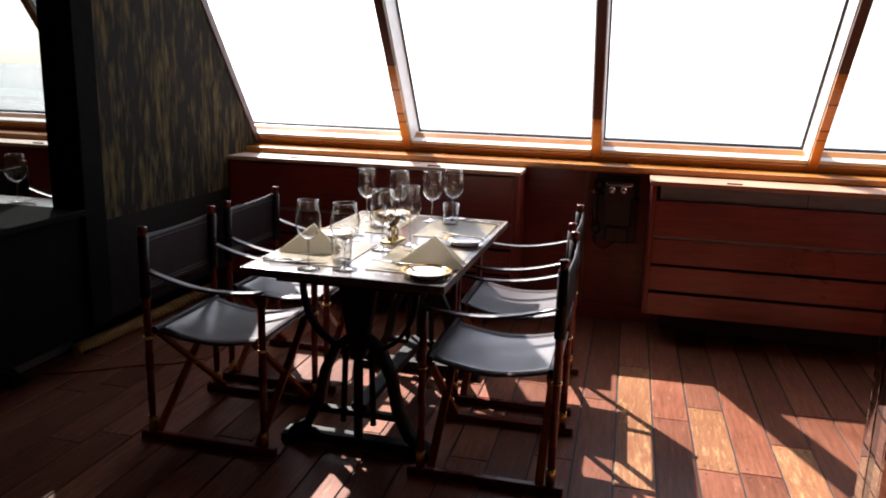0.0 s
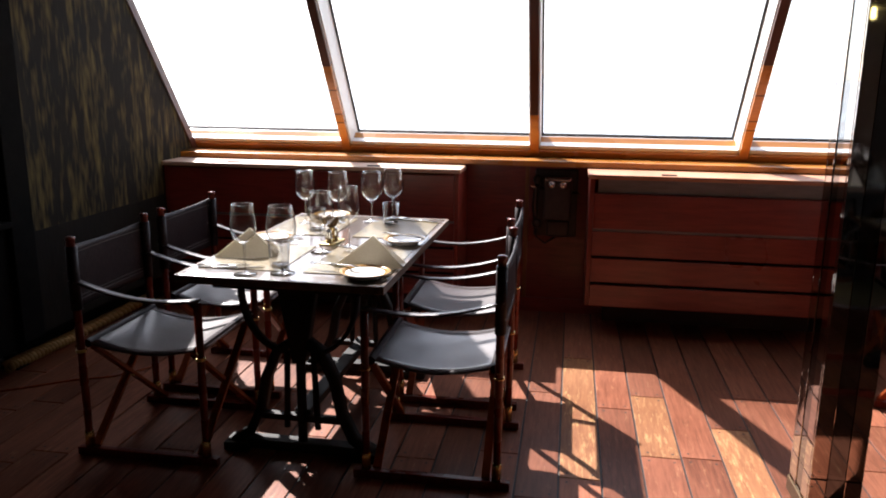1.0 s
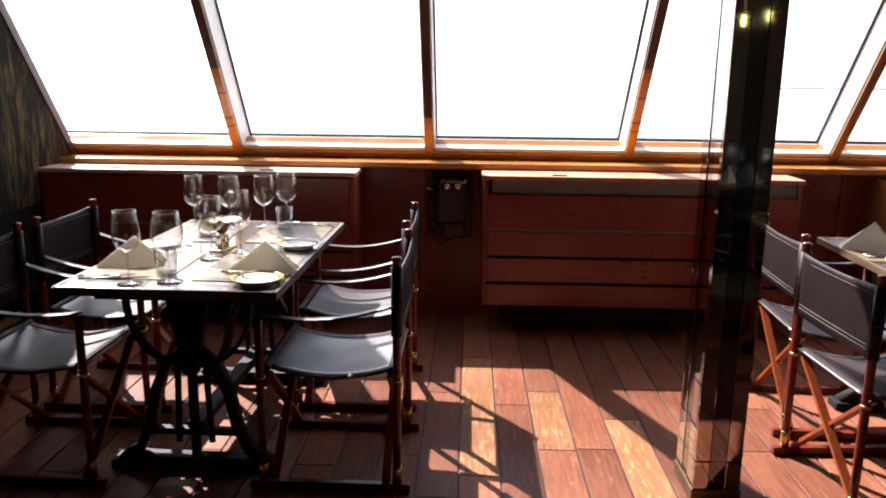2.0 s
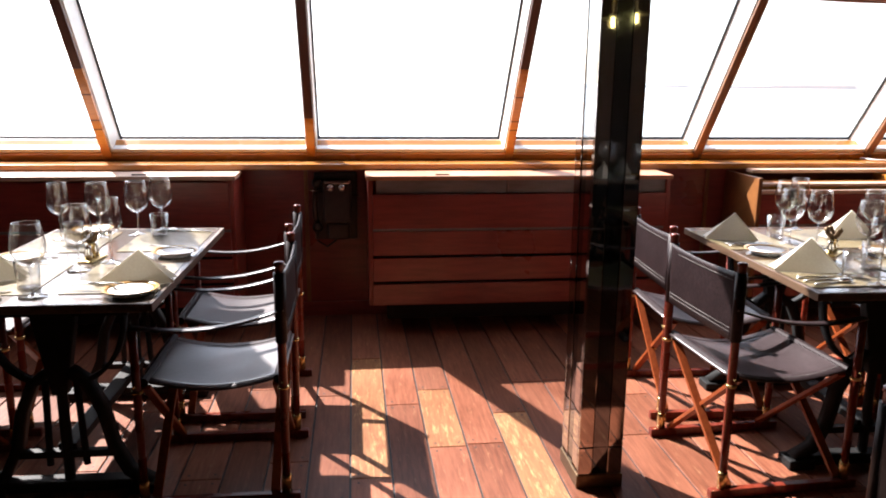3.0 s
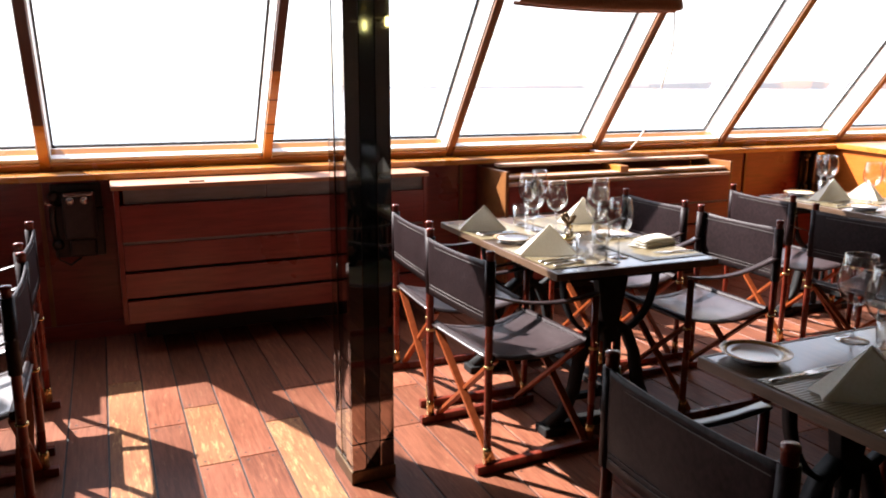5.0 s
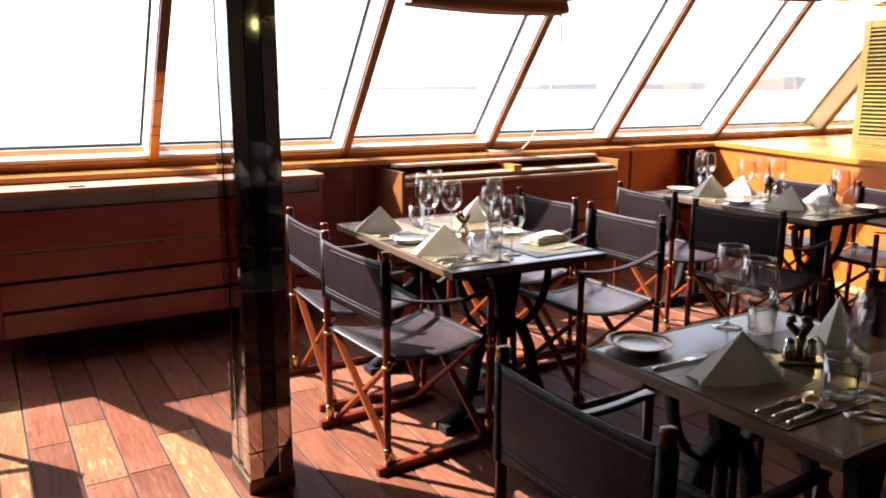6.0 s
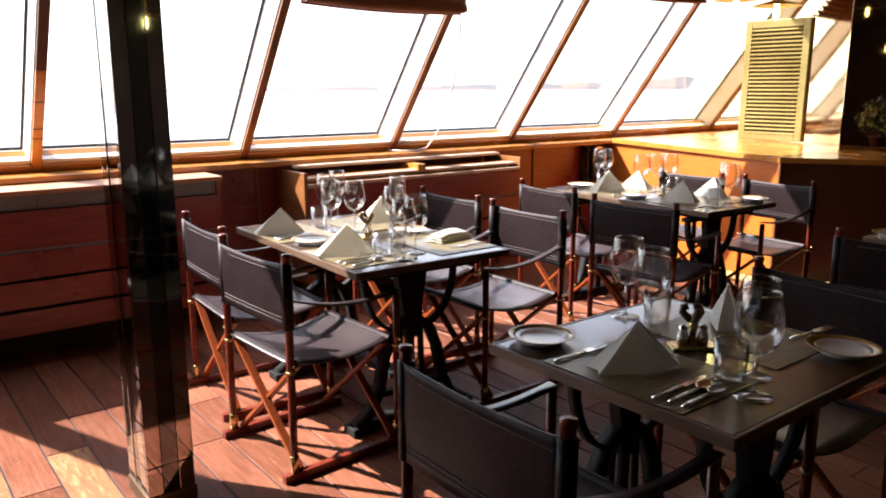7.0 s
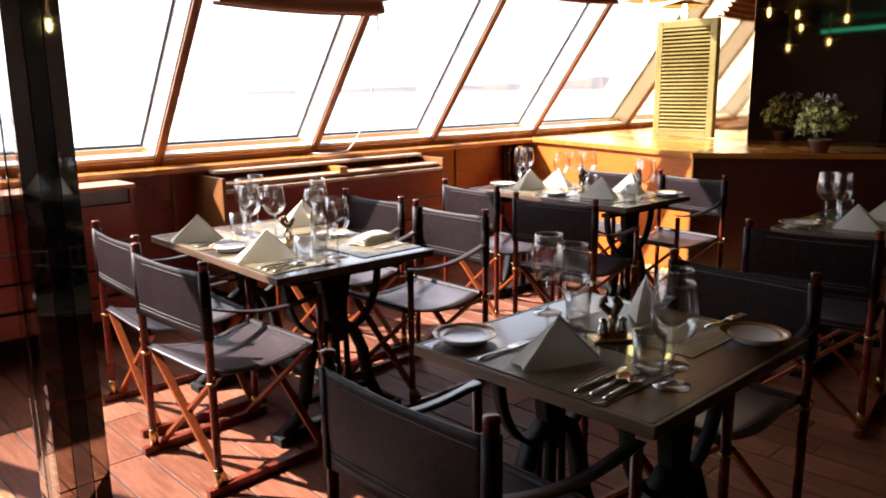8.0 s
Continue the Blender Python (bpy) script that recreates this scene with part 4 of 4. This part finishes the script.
def glass_thing(kind):
    g = empty(kind)
    if kind == "wine_glass":
        tagged(g, "clear stemmed wine glass standing empty on the table", "wine glass", "wine glasses")
        part("foot", lathe([(0.0000, 0.0000), (0.0421, 0.0000), (0.0421, 0.0017), (0.0140, 0.0056), (0.0049, 0.0136), (0.0000, 0.0136)], 24), SOLID_GLASS, g, "", True)
        part("stem", lathe([(0.0000, 0.0137), (0.0044, 0.0137), (0.0040, 0.0565), (0.0047, 0.0960), (0.0000, 0.0966)], 12), SOLID_GLASS, g, "", True)
        part("bowl", lathe([(0.0000, 0.0967), (0.0190, 0.1010), (0.0400, 0.1190), (0.0500, 0.1430), (0.0520, 0.1640), (0.0480, 0.1960), (0.0400, 0.2330), (0.0396, 0.2340), (0.0388, 0.2330), (0.0468, 0.1960), (0.0508, 0.1640), (0.0488, 0.1440), (0.0388, 0.1210), (0.0178, 0.1035), (0.0000, 0.1000)], 28), STEM_GLASS, g, "", True)
        part("rim", ring(0.0392, 0.2340, 0.0009), RIM_GLASS, g, "", True)
    elif kind == "tall_wine_glass":
        tagged(g, "clear narrow stemmed glass standing empty on the table", "wine glass", "wine glasses")
        part("foot", lathe([(0.0000, 0.0000), (0.0398, 0.0000), (0.0398, 0.0017), (0.0129, 0.0056), (0.0047, 0.0136), (0.0000, 0.0136)], 24), SOLID_GLASS, g, "", True)
        part("stem", lathe([(0.0000, 0.0137), (0.0042, 0.0137), (0.0039, 0.0678), (0.0047, 0.1073), (0.0000, 0.1079)], 12), SOLID_GLASS, g, "", True)
        part("bowl", lathe([(0.0000, 0.1080), (0.0160, 0.1120), (0.0350, 0.1280), (0.0435, 0.1500), (0.0430, 0.1800), (0.0365, 0.2400), (0.0362, 0.2410), (0.0354, 0.2400), (0.0418, 0.1800), (0.0423, 0.1510), (0.0338, 0.1300), (0.0148, 0.1145), (0.0000, 0.1110)], 28), STEM_GLASS, g, "", True)
        part("rim", ring(0.0358, 0.2410, 0.0009), RIM_GLASS, g, "", True)
    else:
        tagged(g, "clear straight water tumbler on the table", "tumbler", "tumblers")
        part("wall", lathe([(0.0000, 0.0000), (0.0339, 0.0000), (0.0351, 0.0045), (0.0386, 0.0960), (0.0369, 0.0960), (0.0331, 0.0102), (0.0000, 0.0090)], 26), STEM_GLASS, g, "", True)
        part("base", lathe([(0, 0.0005), (0.0325, 0.0005), (0.0325, 0.0095), (0, 0.0085)], 20), SOLID_GLASS, g, "thick glass base", True)
        part("rim", ring(0.0377, 0.0965, 0.0010), RIM_GLASS, g, "", True)
    return g


def napkin_thing():
    """A napkin folded to a standing tent with two broad triangular faces."""
    g = empty("napkin")
    bm = bmesh.new()
    n = 7
    base = ((-0.095, -0.031), (0.0, -0.047), (0.095, -0.031), (0.072, 0.0), (0.095, 0.033), (0.0, 0.047), (-0.095, 0.033), (-0.084, 0.0))
    rings = []
    for i in range(n + 1):
        u = i / n
        swell = 1 + 0.16 * math.sin(math.pi * u)
        rings.append([bm.verts.new((0.010 * (1 - u) + x * u, y * u * (swell if k in (1, 5) else 1.0 + 0.06 * math.sin(math.pi * u)), 0.101 * (1 - u) + 0.002)) for k, (x, y) in enumerate(base)] if i else [bm.verts.new((0.010, 0, 0.103))])
    for a, b in zip(rings, rings[1:]):
        for k in range(8):
            k2 = (k + 1) % 8
            bm.faces.new((a[0], b[k], b[k2]) if len(a) == 1 else (a[k], a[k2], b[k2], b[k]))
    for r0, r1 in zip(rings, rings[1:]):
        for k in (0, 2, 4, 6):
            e = bm.edges.get((r0[0] if len(r0) == 1 else r0[k], r1[k]))
            if e:
                e.smooth = False
    part("folded_cloth", bm, LINEN, g, "", True)
    for s in (-1, 1):
        part("fold_lip", tube([(s * 0.095, -0.032, 0.005), (s * 0.064 + 0.003, -0.022, 0.037), (s * 0.032 + 0.006, -0.011, 0.071), (0.010, 0.0, 0.104)], 0.0024, 6), LINEN, g, "rolled linen hem", True)
    tagged(g, "cream linen napkin folded into a standing tent", "napkin", "napkins")
    return g


def plate_thing():
    g = empty("side_plate")
    part("dish", lathe([(0, 0.004), (0.05, 0.004), (0.052, 0.0), (0.056, 0.0), (0.058, 0.006), (0.068, 0.014), (0.067, 0.0165), (0.055, 0.0095), (0.048, 0.008), (0, 0.0078)], 36), PORCELAIN, g, "", True)
    part("rim", lathe([(0.0682, 0.014), (0.086, 0.0195), (0.087, 0.021), (0.085, 0.0215), (0.0672, 0.0166)], 36, True), RIM, g, "gold and brown patterned rim", True)
    tagged(g, "white side plate with gold-brown patterned rim", "plate", "side plates")
    return g


def placemat_thing():
    g = empty("placemat")
    bm = bmesh.new()
    for k in range(36):
        y = -0.2 + 0.4 * (k + 0.5) / 36
        add_box(bm, -0.15, 0.15, y - 0.0039, y + 0.0039, 0.0, 0.0026)
    part("weave", bm, MAT_STRAW, g)
    part("backing", box(-0.149, 0.149, -0.199, 0.199, 0.0, 0.0012), CABINET_DARK, g)
    tagged(g, "woven straw placemat on the table", "placemat", "placemats")
    return g


def cutlery_thing(kind):
    g = empty(kind)
    part("handle", band([(0, 0, 0.004), (0.03, 0, 0.006), (0.07, 0, 0.005), (0.11, 0, 0.004)], (0, 1, 0), 0.011, 0.004), SILVER, g, "ornate silver handle", True)
    if kind == "fork":
        part("head", box(0.1105, 0.142, -0.011, 0.011, 0.004, 0.007, 0.001), SILVER, g)
        for k in range(4):
            part("prong", box(0.1425, 0.185, -0.0105 + k * 0.0062, -0.0079 + k * 0.0062, 0.005, 0.0072), SILVER, g)
    elif kind == "knife":
        part("blade", prism([(0.1105, -0.008), (0.19, -0.008), (0.205, 0.0), (0.195, 0.008), (0.1105, 0.007)], 0.003, 0.005), SILVER, g)
    else:
        bm = lathe([(0, 0.0), (0.012, 0.002), (0.019, 0.008), (0.018, 0.009), (0.011, 0.0035), (0, 0.002)], 20)
        part("bowl", moved(bm, pose(0.135, 0, 0.001) @ Matrix.Diagonal((1.45, 1, 1, 1))), SILVER, g, "", True)
    tagged(g, "ornate silver %s lying on the table" % kind, kind, "cutlery")
    return g


def condiment_stand():
    g = empty("condiment_stand")
    part("tray", box(-0.06, 0.06, -0.03, 0.03, 0, 0.008, 0.003), BRASS, g, "small brass tray")
    for s in (-0.026, 0.026):
        sh = part("shaker", lathe([(0, 0.0085), (0.014, 0.0085), (0.015, 0.03), (0.010, 0.045), (0.012, 0.055), (0, 0.062)], 16), SILVER, g, "silver shaker", True)
        sh.location.x = s
    part("holder", lathe([(0, 0.0085), (0.012, 0.0085), (0.008, 0.04), (0.014, 0.06), (0.006, 0.075), (0, 0.075)], 14), BRASS, g, "", True)
    for k, (a, b) in enumerate(((-0.03, 0.012), (0.0, -0.012), (0.03, 0.01))):
        part("ornament", tube([(0, 0, 0.066), (a * 0.45, b, 0.078), (a * 0.8, b * 1.5, 0.090), (a * 0.7, b * 2.0, 0.100), (a * 0.3, b * 1.6, 0.104)], 0.010, 8), BRONZE, g, "aged bronze ornament", True)
    tagged(g, "brass condiment stand with shakers on the table", "condiment stand", "condiment stands")
    return g


def folded_napkin():
    """A napkin laid in soft folds, fuller at one end."""
    g = empty("napkin")
    bm = bmesh.new()
    for layer in range(3):
        nu, nv = 18, 10
        grid = []
        for i in range(nu + 1):
            u = i / nu * 2 - 1
            row = []
            for j in range(nv + 1):
                v = j / nv * 2 - 1
                full = max(0.0, (1 - abs(u) ** 5) * (1 - abs(v) ** 4))
                wide = (0.056 - 0.006 * layer) * (1.0 + 0.18 * u)
                z = 0.011 * layer + 0.004 + full * (0.010 + 0.004 * u) + 0.004 * full * noise.noise(Vector((u * 2.2, v * 1.7, layer * 3.1)))
                row.append(bm.verts.new((u * (0.100 - 0.005 * layer) + 0.004 * layer * math.sin(2 * v), v * wide + 0.004 * math.sin(3 * u + layer), z)))
            grid.append(row)
        for a, b in zip(grid, grid[1:]):
            for j in range(nv):
                bm.faces.new((a[j], a[j + 1], b[j + 1], b[j]))
    cloth = part("folded_cloth", bm, LINEN, g, "", True)
    mod = cloth.modifiers.new("thickness", "SOLIDIFY")
    mod.thickness, mod.offset = 0.004, 0
    tagged(g, "cream linen napkin folded flat on a placemat", "napkin", "napkins")
    return g


MASTER = {}
MAKE = {"wine": lambda: glass_thing("wine_glass"), "tall": lambda: glass_thing("tall_wine_glass"), "tumbler": lambda: glass_thing("tumbler"), "napkin": napkin_thing,
        "plate": plate_thing, "mat": placemat_thing, "fork": lambda: cutlery_thing("fork"), "knife": lambda: cutlery_thing("knife"), "spoon": lambda: cutlery_thing("spoon"),
        "caddy": condiment_stand, "flat": folded_napkin}


def put(kind, x, y, a=0.0, lift=0.0, size=1.0, tall=1.0):
    m = pose(x, y, TZ + lift, 0, 0, a) @ Matrix.Diagonal((size, size, tall, 1.0))
    if kind not in MASTER:
        MASTER[kind] = MAKE[kind]()
        MASTER[kind].matrix_world = m
        return MASTER[kind]
    return copy_thing(MASTER[kind], m)


ON_MAT = 0.0024
# tents on the shaded table for two
put("napkin", 1.940, 1.395, -22, ON_MAT, 1.08, 1.1), put("napkin", 2.430, 1.455, 38, ON_MAT, 0.9, 1.0)
# sunlit table for four beside the partition
for x, y in ((-0.360, 2.983), (-0.360, 3.593), (-0.748, 2.983), (-0.748, 3.593)):
    put("mat", x, y)
put("napkin", -0.797, 2.985, 14, ON_MAT, 1.12, 0.9), put("napkin", -0.307, 2.920, 4, ON_MAT, 1.2, 0.95)
put("plate", -0.288, 2.777), put("plate", -0.271, 3.327), put("plate", -0.815, 3.272), put("plate", -0.726, 3.803)
put("caddy", -0.560, 3.272, 80)
for k, x, y in (("tall", -0.695, 2.725), ("wine", -0.547, 3.096), ("tall", -0.468, 3.202), ("wine", -0.518, 3.750), ("wine", -0.441, 3.850), ("tall", -0.800, 3.640), ("wine", -0.660, 3.690), ("wine", -0.575, 2.760), ("tumbler", -0.420, 3.716), ("tumbler", -0.625, 2.860), ("tumbler", -0.704, 3.516)):
    put(k, x, y)
for k, x, y, a in (("fork", -0.903, 2.794, 10), ("knife", -0.859, 2.761, 15), ("fork", -0.316, 2.806, 170), ("knife", -0.260, 3.116, 182), ("spoon", -0.282, 3.149, 180), ("fork", -0.205, 3.327, 160), ("knife", -0.215, 3.770, 170), ("spoon", -0.260, 3.803, 175), ("knife", -0.881, 3.183, 5), ("fork", -0.881, 3.227, 10), ("spoon", -0.871, 3.360, 0)):
    put(k, x, y, a, 0.021 if (k, a) in (("fork", 170), ("fork", 160)) else ON_MAT)
# half sunlit table for four
for x, y in ((2.094, 2.872), (2.094, 3.460), (2.493, 2.850), (2.493, 3.460)):
    put("mat", x, y)
put("napkin", 2.049, 3.475, -18, ON_MAT, 1.06), put("napkin", 2.052, 2.905, -14, ON_MAT, 1.14, 1.05), put("napkin", 2.590, 3.470, 0, ON_MAT, 1.1, 1.05), put("flat", 2.562, 2.885, 14, ON_MAT)
put("plate", 2.060, 3.190), put("plate", 2.520, 3.130)
put("caddy", 2.322, 3.160, 40)
for k, x, y in (("wine", 2.183, 2.683), ("wine", 2.293, 2.755), ("tumbler", 2.330, 2.930), ("tall", 2.470, 3.670), ("wine", 2.385, 3.630), ("wine", 2.262, 3.370), ("wine", 2.350, 3.310), ("tall", 2.575, 3.290), ("wine", 2.385, 3.040), ("tumbler", 2.270, 3.500), ("tumbler", 2.160, 2.790)):
    put(k, x, y)
for k, x, y, a in (("knife", 1.949, 2.739, 8), ("spoon", 1.961, 2.695, 12), ("fork", 1.949, 2.783, 5), ("knife", 1.971, 3.327, 5), ("fork", 1.971, 3.360, 0), ("fork", 2.637, 2.717, 175), ("knife", 2.637, 3.038, 180), ("spoon", 2.626, 3.072, 185)):
    put(k, x, y, a, ON_MAT)
# small table in the shade
for x, y in ((1.955, 1.358), (2.348, 1.374)):
    put("mat", x, y)
put("plate", 1.911, 1.669), put("plate", 2.444, 1.136)
put("caddy", 2.183, 1.396, -35)
for k, x, y in (("wine", 2.260, 1.674), ("wine", 2.188, 1.535), ("tumbler", 2.288, 1.585), ("wine", 2.005, 1.121), ("wine", 2.116, 1.186), ("tumbler", 2.044, 1.203)):
    put(k, x, y)
for k, x, y, a in (("fork", 1.817, 1.529, 0), ("knife", 1.817, 1.241, 2), ("spoon", 1.827, 1.208, 2), ("spoon", 1.827, 1.174, 4), ("fork", 2.371, 1.235, -5)):
    put(k, x, y, a, ON_MAT if k != "fork" or x < 2 else 0.022)
# far corner table
for x, y in ((4.315, 2.939), (4.325, 3.494), (4.615, 2.917), (4.625, 3.494)):
    put("mat", x, y, -2)
put("napkin", 4.375, 3.530, -6, ON_MAT, 1.15, 1.1), put("napkin", 4.315, 2.935, -76, ON_MAT, 1.05, 1.1), put("napkin", 4.610, 3.480, -85, ON_MAT), put("napkin", 4.650, 2.950, -95, ON_MAT)
put("plate", 4.388, 3.765), put("plate", 4.690, 2.700), put("plate", 4.270, 3.215)
put("caddy", 4.500, 3.190, 40)
for k, x, y in (("wine", 4.640, 3.770), ("tall", 4.560, 3.760), ("wine", 4.500, 3.360), ("tall", 4.585, 3.310), ("wine", 4.700, 3.290), ("wine", 4.390, 2.665), ("wine", 4.480, 2.745), ("tumbler", 4.480, 3.660), ("tumbler", 4.600, 3.200), ("tumbler", 4.390, 2.775)):
    put(k, x, y)
for k, x, y, a in (("knife", 4.180, 2.683, 5), ("fork", 4.180, 2.727, 2), ("knife", 4.190, 3.330, 3), ("fork", 4.740, 3.110, 180)):
    put(k, x, y, a, ON_MAT)
# small table in the shade further on
put("mat", 4.257, 1.440), put("mat", 4.624, 1.440)
put("napkin", 4.246, 1.485, 100, ON_MAT), put("napkin", 4.601, 1.474, -80, ON_MAT)
put("plate", 4.180, 1.724)
for k, x, y in (("wine", 4.412, 1.691), ("tall", 4.329, 1.596), ("tumbler", 4.479, 1.629)):
    put(k, x, y)
put("knife", 4.124, 1.297, 0, ON_MAT), put("fork", 4.124, 1.652, 0, ON_MAT)
put("plate", -2.390, 3.294), put("wine", -2.534, 3.460)
# table behind, seen in the pillar's mirrors
put("napkin", 2.18, -0.22, 90), put("napkin", 2.42, -0.50, 90), put("napkin", 2.14, -0.55, 80), put("plate", 2.35, -0.20)
for k, x, y in (("wine", 2.28, -0.32), ("wine", 2.32, -0.62), ("tumbler", 2.25, -0.45), ("wine", 2.45, -0.28)):
    put(k, x, y)


# ---- deck planks, last ----
PITCH, SEAM = 0.1504, 0.007
X_REF = 0.388
rnd = random.Random(7)
JOINTS = {0: [-0.6, 0.65, 1.75, 2.856, 4.06], 1: [-0.9, 0.4, 1.5, 2.35, 3.48], 2: [-0.4, 0.9, 1.9, 3.068, 3.633], 3: [-0.8, 0.5, 1.7, 3.083], 4: [-0.5, 0.7, 1.9, 3.358], 5: [-1.0, 0.2, 1.3, 2.45, 3.69]}
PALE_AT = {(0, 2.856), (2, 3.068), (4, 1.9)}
plank_mesh = {}


def plank_me(length, pale):
    key = (round(length, 3), pale)
    if key not in plank_mesh:
        w = (PITCH - SEAM) / 2
        bm = bmesh.new()
        c = 0.0018
        lo = [bm.verts.new((x, y, -0.006)) for x, y in ((-w, 0), (w, 0), (w, length), (-w, length))]
        mid = [bm.verts.new((x, y, -0.002)) for x, y in ((-w, 0), (w, 0), (w, length), (-w, length))]
        hi = [bm.verts.new((x, y, 0.0)) for x, y in ((-w + c, c), (w - c, c), (w - c, length - c), (-w + c, length - c))]
        bm.faces.new(hi)
        for a, b in ((lo, mid), (mid, hi)):
            for k in range(4):
                bm.faces.new((a[k], a[(k + 1) % 4], b[(k + 1) % 4], b[k]))
        bmesh.ops.recalc_face_normals(bm, faces=bm.faces)
        for px, py in ((-0.046, 0.03), (0.046, 0.03), (-0.046, length - 0.03), (0.046, length - 0.03)):
            bm.faces.new([bm.verts.new((px + 0.0055 * math.cos(k * 1.0472), py + 0.0055 * math.sin(k * 1.0472), 0.0006)) for k in range(6)]).material_index = 1
        me = bpy.data.meshes.new("plank")
        bm.to_mesh(me)
        bm.free()
        me.materials.append(PLANK_PALE if pale else PLANK)
        me.materials.append(PLUG)
        plank_mesh[key] = me
    return plank_mesh[key]


rest = bmesh.new()
col0 = int(math.floor((WEST - 0.4 - X_REF) / PITCH))
col1 = int(math.floor((EAST + 0.4 - X_REF) / PITCH))
for col in range(col0, col1 + 1):
    x = X_REF + (col + 0.5) * PITCH
    js = JOINTS.get(col)
    if js is None:
        y = -1.2 + rnd.uniform(0, 1.0)
        js = []
        while y < 4.0:
            js.append(round(y, 1))
            y += rnd.choice((0.9, 1.1, 1.3))
    ends = [SOUTH - 0.25] + [j for j in js] + [4.83]
    for a, b in zip(ends, ends[1:]):
        if b - a < 0.05:
            continue
        near = -2.1 < x < 4.4 and b > 1.35
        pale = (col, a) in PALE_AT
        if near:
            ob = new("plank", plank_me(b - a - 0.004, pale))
            ob.location = (x, a + 0.002, 0)
            ob.parent = floor
        else:
            w = (PITCH - SEAM) / 2
            add_box(rest, x - w, x + w, a + 0.002, b - 0.002, -0.006, 0.0)
rest_ob = part("plank_field", rest, PLANK, floor)
rest_ob["kind"] = "stuff"
